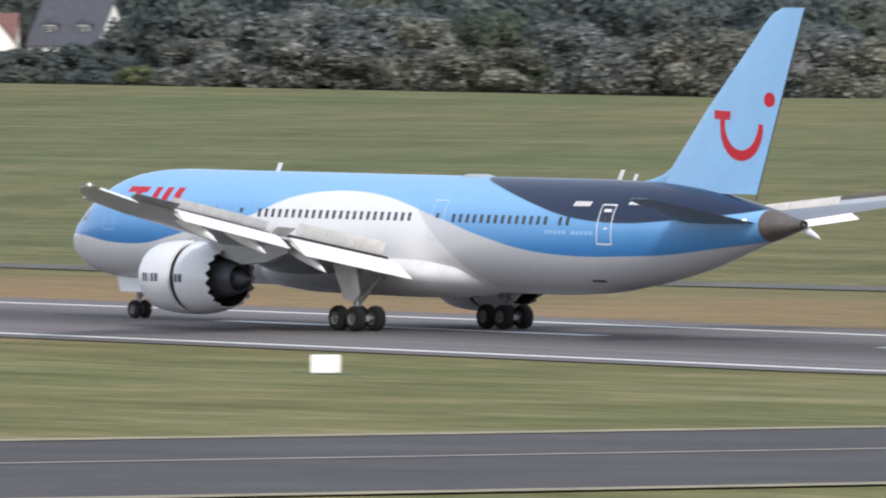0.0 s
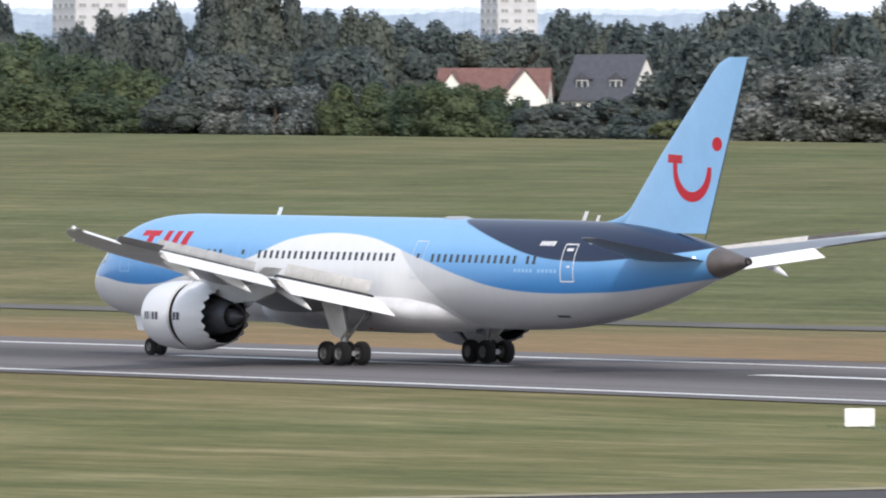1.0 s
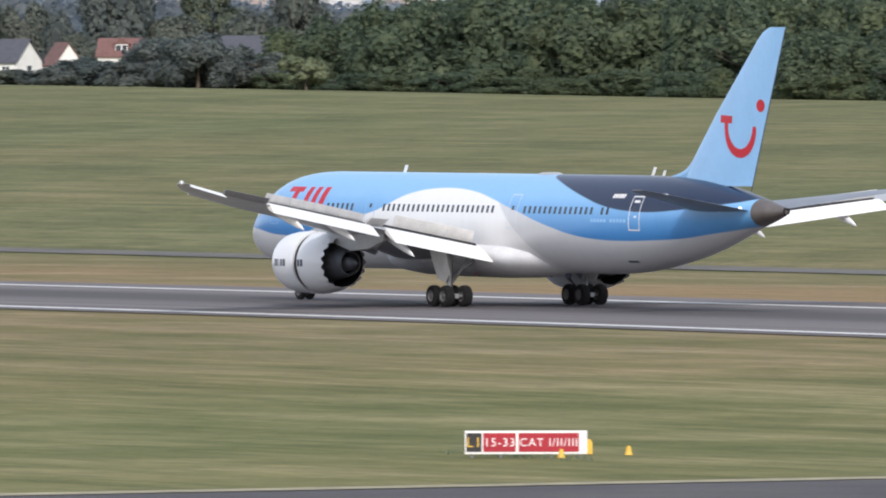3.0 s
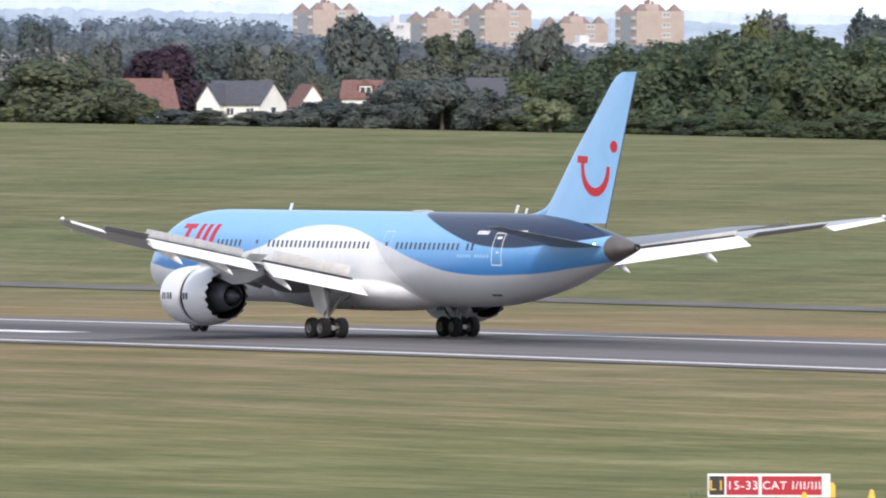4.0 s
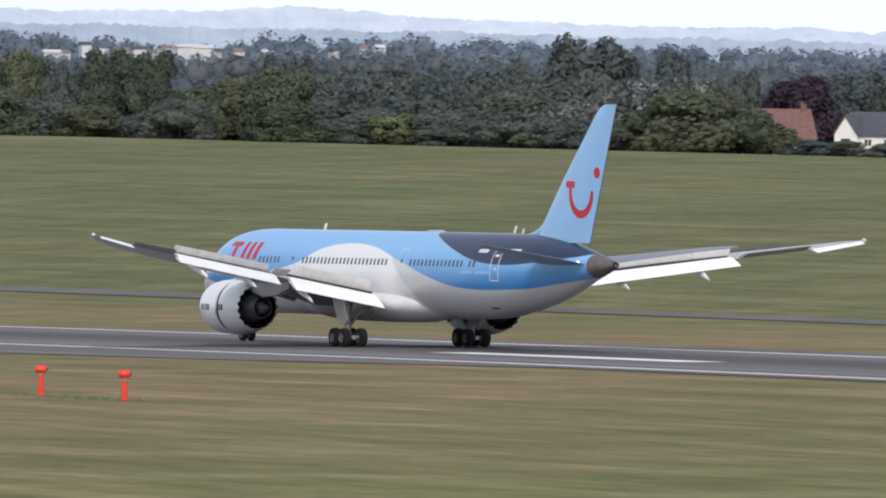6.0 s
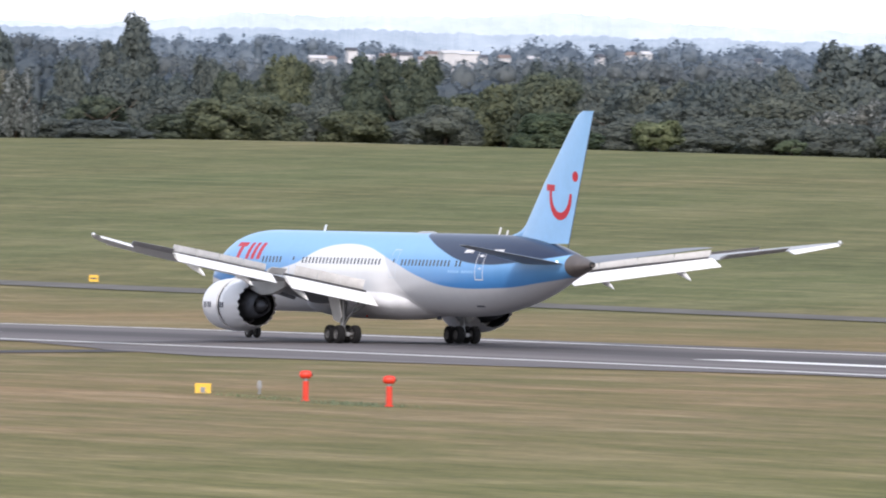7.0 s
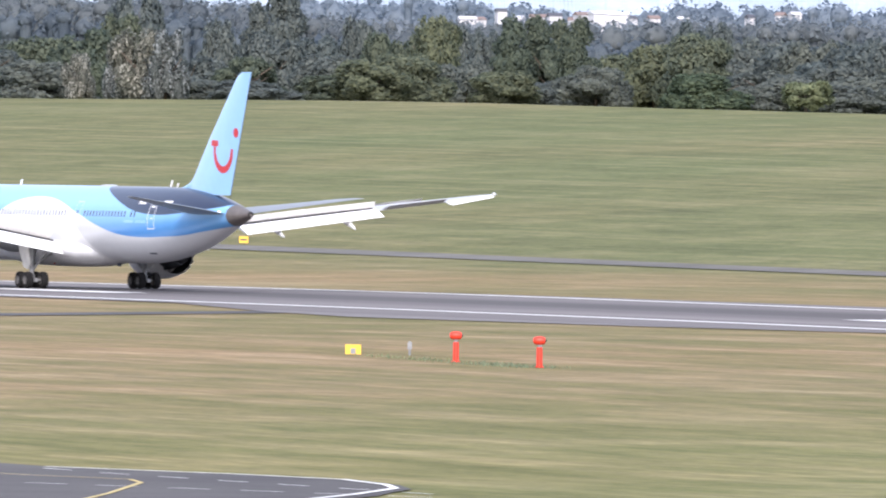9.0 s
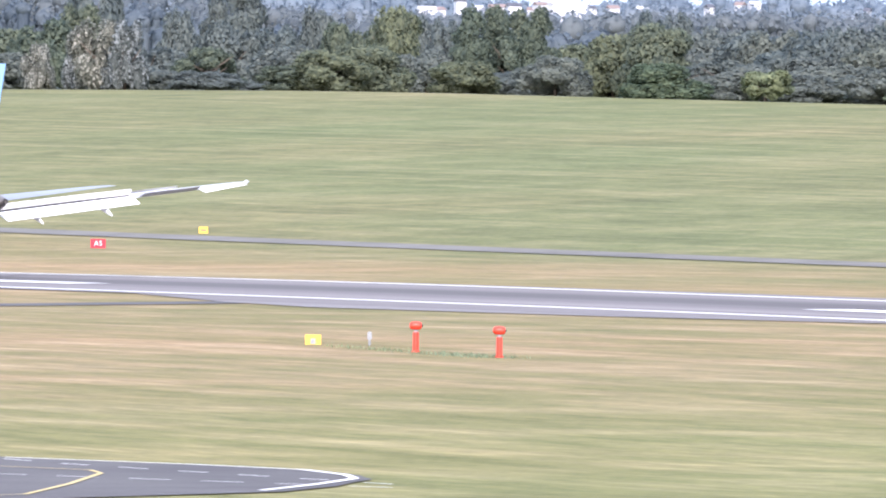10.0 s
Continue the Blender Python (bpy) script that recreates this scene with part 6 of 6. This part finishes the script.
for a, e, w in TOWN:
    x, y, top, d = spot(a, 1040 + rng.uniform(-8, 8), e - 0.004)
    w *= 0.6 if a < 63.7 else 0.9
    ob = tagged(empty("distant_house", pose(x, y, 12, 0, 0, a + rng.uniform(-25, 25))), "pale distant house among far trees", "house", "distant town")
    h = top - 12
    bm = bmesh.new()
    box(bm, -w, w, -2, 2, 0, h - 0.7)
    part("wall", bm, TOWER_WHITE, ob)
    bm = bmesh.new()
    prism(bm, [(-w - 0.2, -2.3, h - 0.8), (-w - 0.2, 2.3, h - 0.8), (-w - 0.2, 0, h)], (2 * w + 0.4, 0, 0))
    part("roof", bm, rng.choice((TOWER_ROOF, SLATE, TOWER_WHITE)), ob)


def hill(name, dist, els, rough, colours, seed, power):
    """A far ridge as a plain backdrop with a wooded skyline, its haze painted in and faintly glowing."""
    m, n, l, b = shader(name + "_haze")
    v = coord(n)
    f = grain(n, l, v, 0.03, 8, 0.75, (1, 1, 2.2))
    # pale blue stands for the air between, and emission lifts it further
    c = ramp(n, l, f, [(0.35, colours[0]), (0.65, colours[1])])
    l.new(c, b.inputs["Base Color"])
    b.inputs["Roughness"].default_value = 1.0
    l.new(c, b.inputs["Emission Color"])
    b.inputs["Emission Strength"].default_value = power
    rng = np.random.default_rng(seed)
    az = np.arange(48.5, 69.5, 0.008)
    top = np.interp(az, [e[0] for e in els], [e[1] for e in els])
    for k, amp in ((0.9, 0.4), (0.25, 0.3), (0.06, 0.35), (0.016, 0.45)):
        knots = np.arange(48, 70.5, k)
        top = top + rough * amp * np.interp(az, knots, rng.uniform(-1, 1, len(knots)))
    bm = bmesh.new()
    prev = None
    for a, e in zip(az, top):
        x, y = -dist * math.sin(radians(a)), EYE[1] + dist * math.cos(radians(a))
        z = EYE[2] + dist * math.tan(radians(e))
        cur = [bm.verts.new((x * 0.97, EYE[1] + (y - EYE[1]) * 0.97, 4)), bm.verts.new((x, y, z)), bm.verts.new((x * 1.02, EYE[1] + (y - EYE[1]) * 1.02, 4))]
        if prev:
            for i in (0, 1):
                bm.faces.new((prev[i], cur[i], cur[i + 1], prev[i + 1]))
        prev = cur
    return tagged(part(name, bm, m), "wooded hills on the horizon, painted in hazy blue", kind="structure")


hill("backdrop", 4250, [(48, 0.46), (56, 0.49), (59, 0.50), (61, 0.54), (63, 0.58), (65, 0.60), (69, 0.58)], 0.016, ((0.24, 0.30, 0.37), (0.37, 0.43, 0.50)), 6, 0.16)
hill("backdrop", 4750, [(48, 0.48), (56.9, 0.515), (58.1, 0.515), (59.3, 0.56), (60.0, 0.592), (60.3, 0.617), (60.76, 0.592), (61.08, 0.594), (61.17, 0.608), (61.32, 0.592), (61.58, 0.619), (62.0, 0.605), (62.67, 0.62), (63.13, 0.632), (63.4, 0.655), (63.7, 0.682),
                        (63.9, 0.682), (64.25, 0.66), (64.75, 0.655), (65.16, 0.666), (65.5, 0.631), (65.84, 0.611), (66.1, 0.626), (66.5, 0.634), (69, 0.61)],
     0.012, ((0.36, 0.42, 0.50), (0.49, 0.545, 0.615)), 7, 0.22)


# ---------- motion ----------
# seconds and the main gear's x
ROLL = [(0, -565.1), (0.5, -590.4), (1, -616.0), (1.5, -640.9), (2, -665.3), (2.5, -689.5), (2.7, -699.0), (4, -759.8), (4.5, -782.5), (5, -805.3), (5.5, -827.8), (5.7, -836.4), (6.8, -884.9), (7, -894.1), (7.5, -916.0), (8, -937.6), (8.5, -959.2), (9, -980.1), (9.5, -1000.8), (10, -1020.2)]


def motions():
    rows = []
    for t, x in ROLL:
        slope = (runway_z(x + 1) - runway_z(x - 1)) / 2
        rows.append((t, pose(x, 1.66, runway_z(x) + 0.045, 0, -math.degrees(math.atan(slope)), 0)))
    walk(jet, rows)


motions()
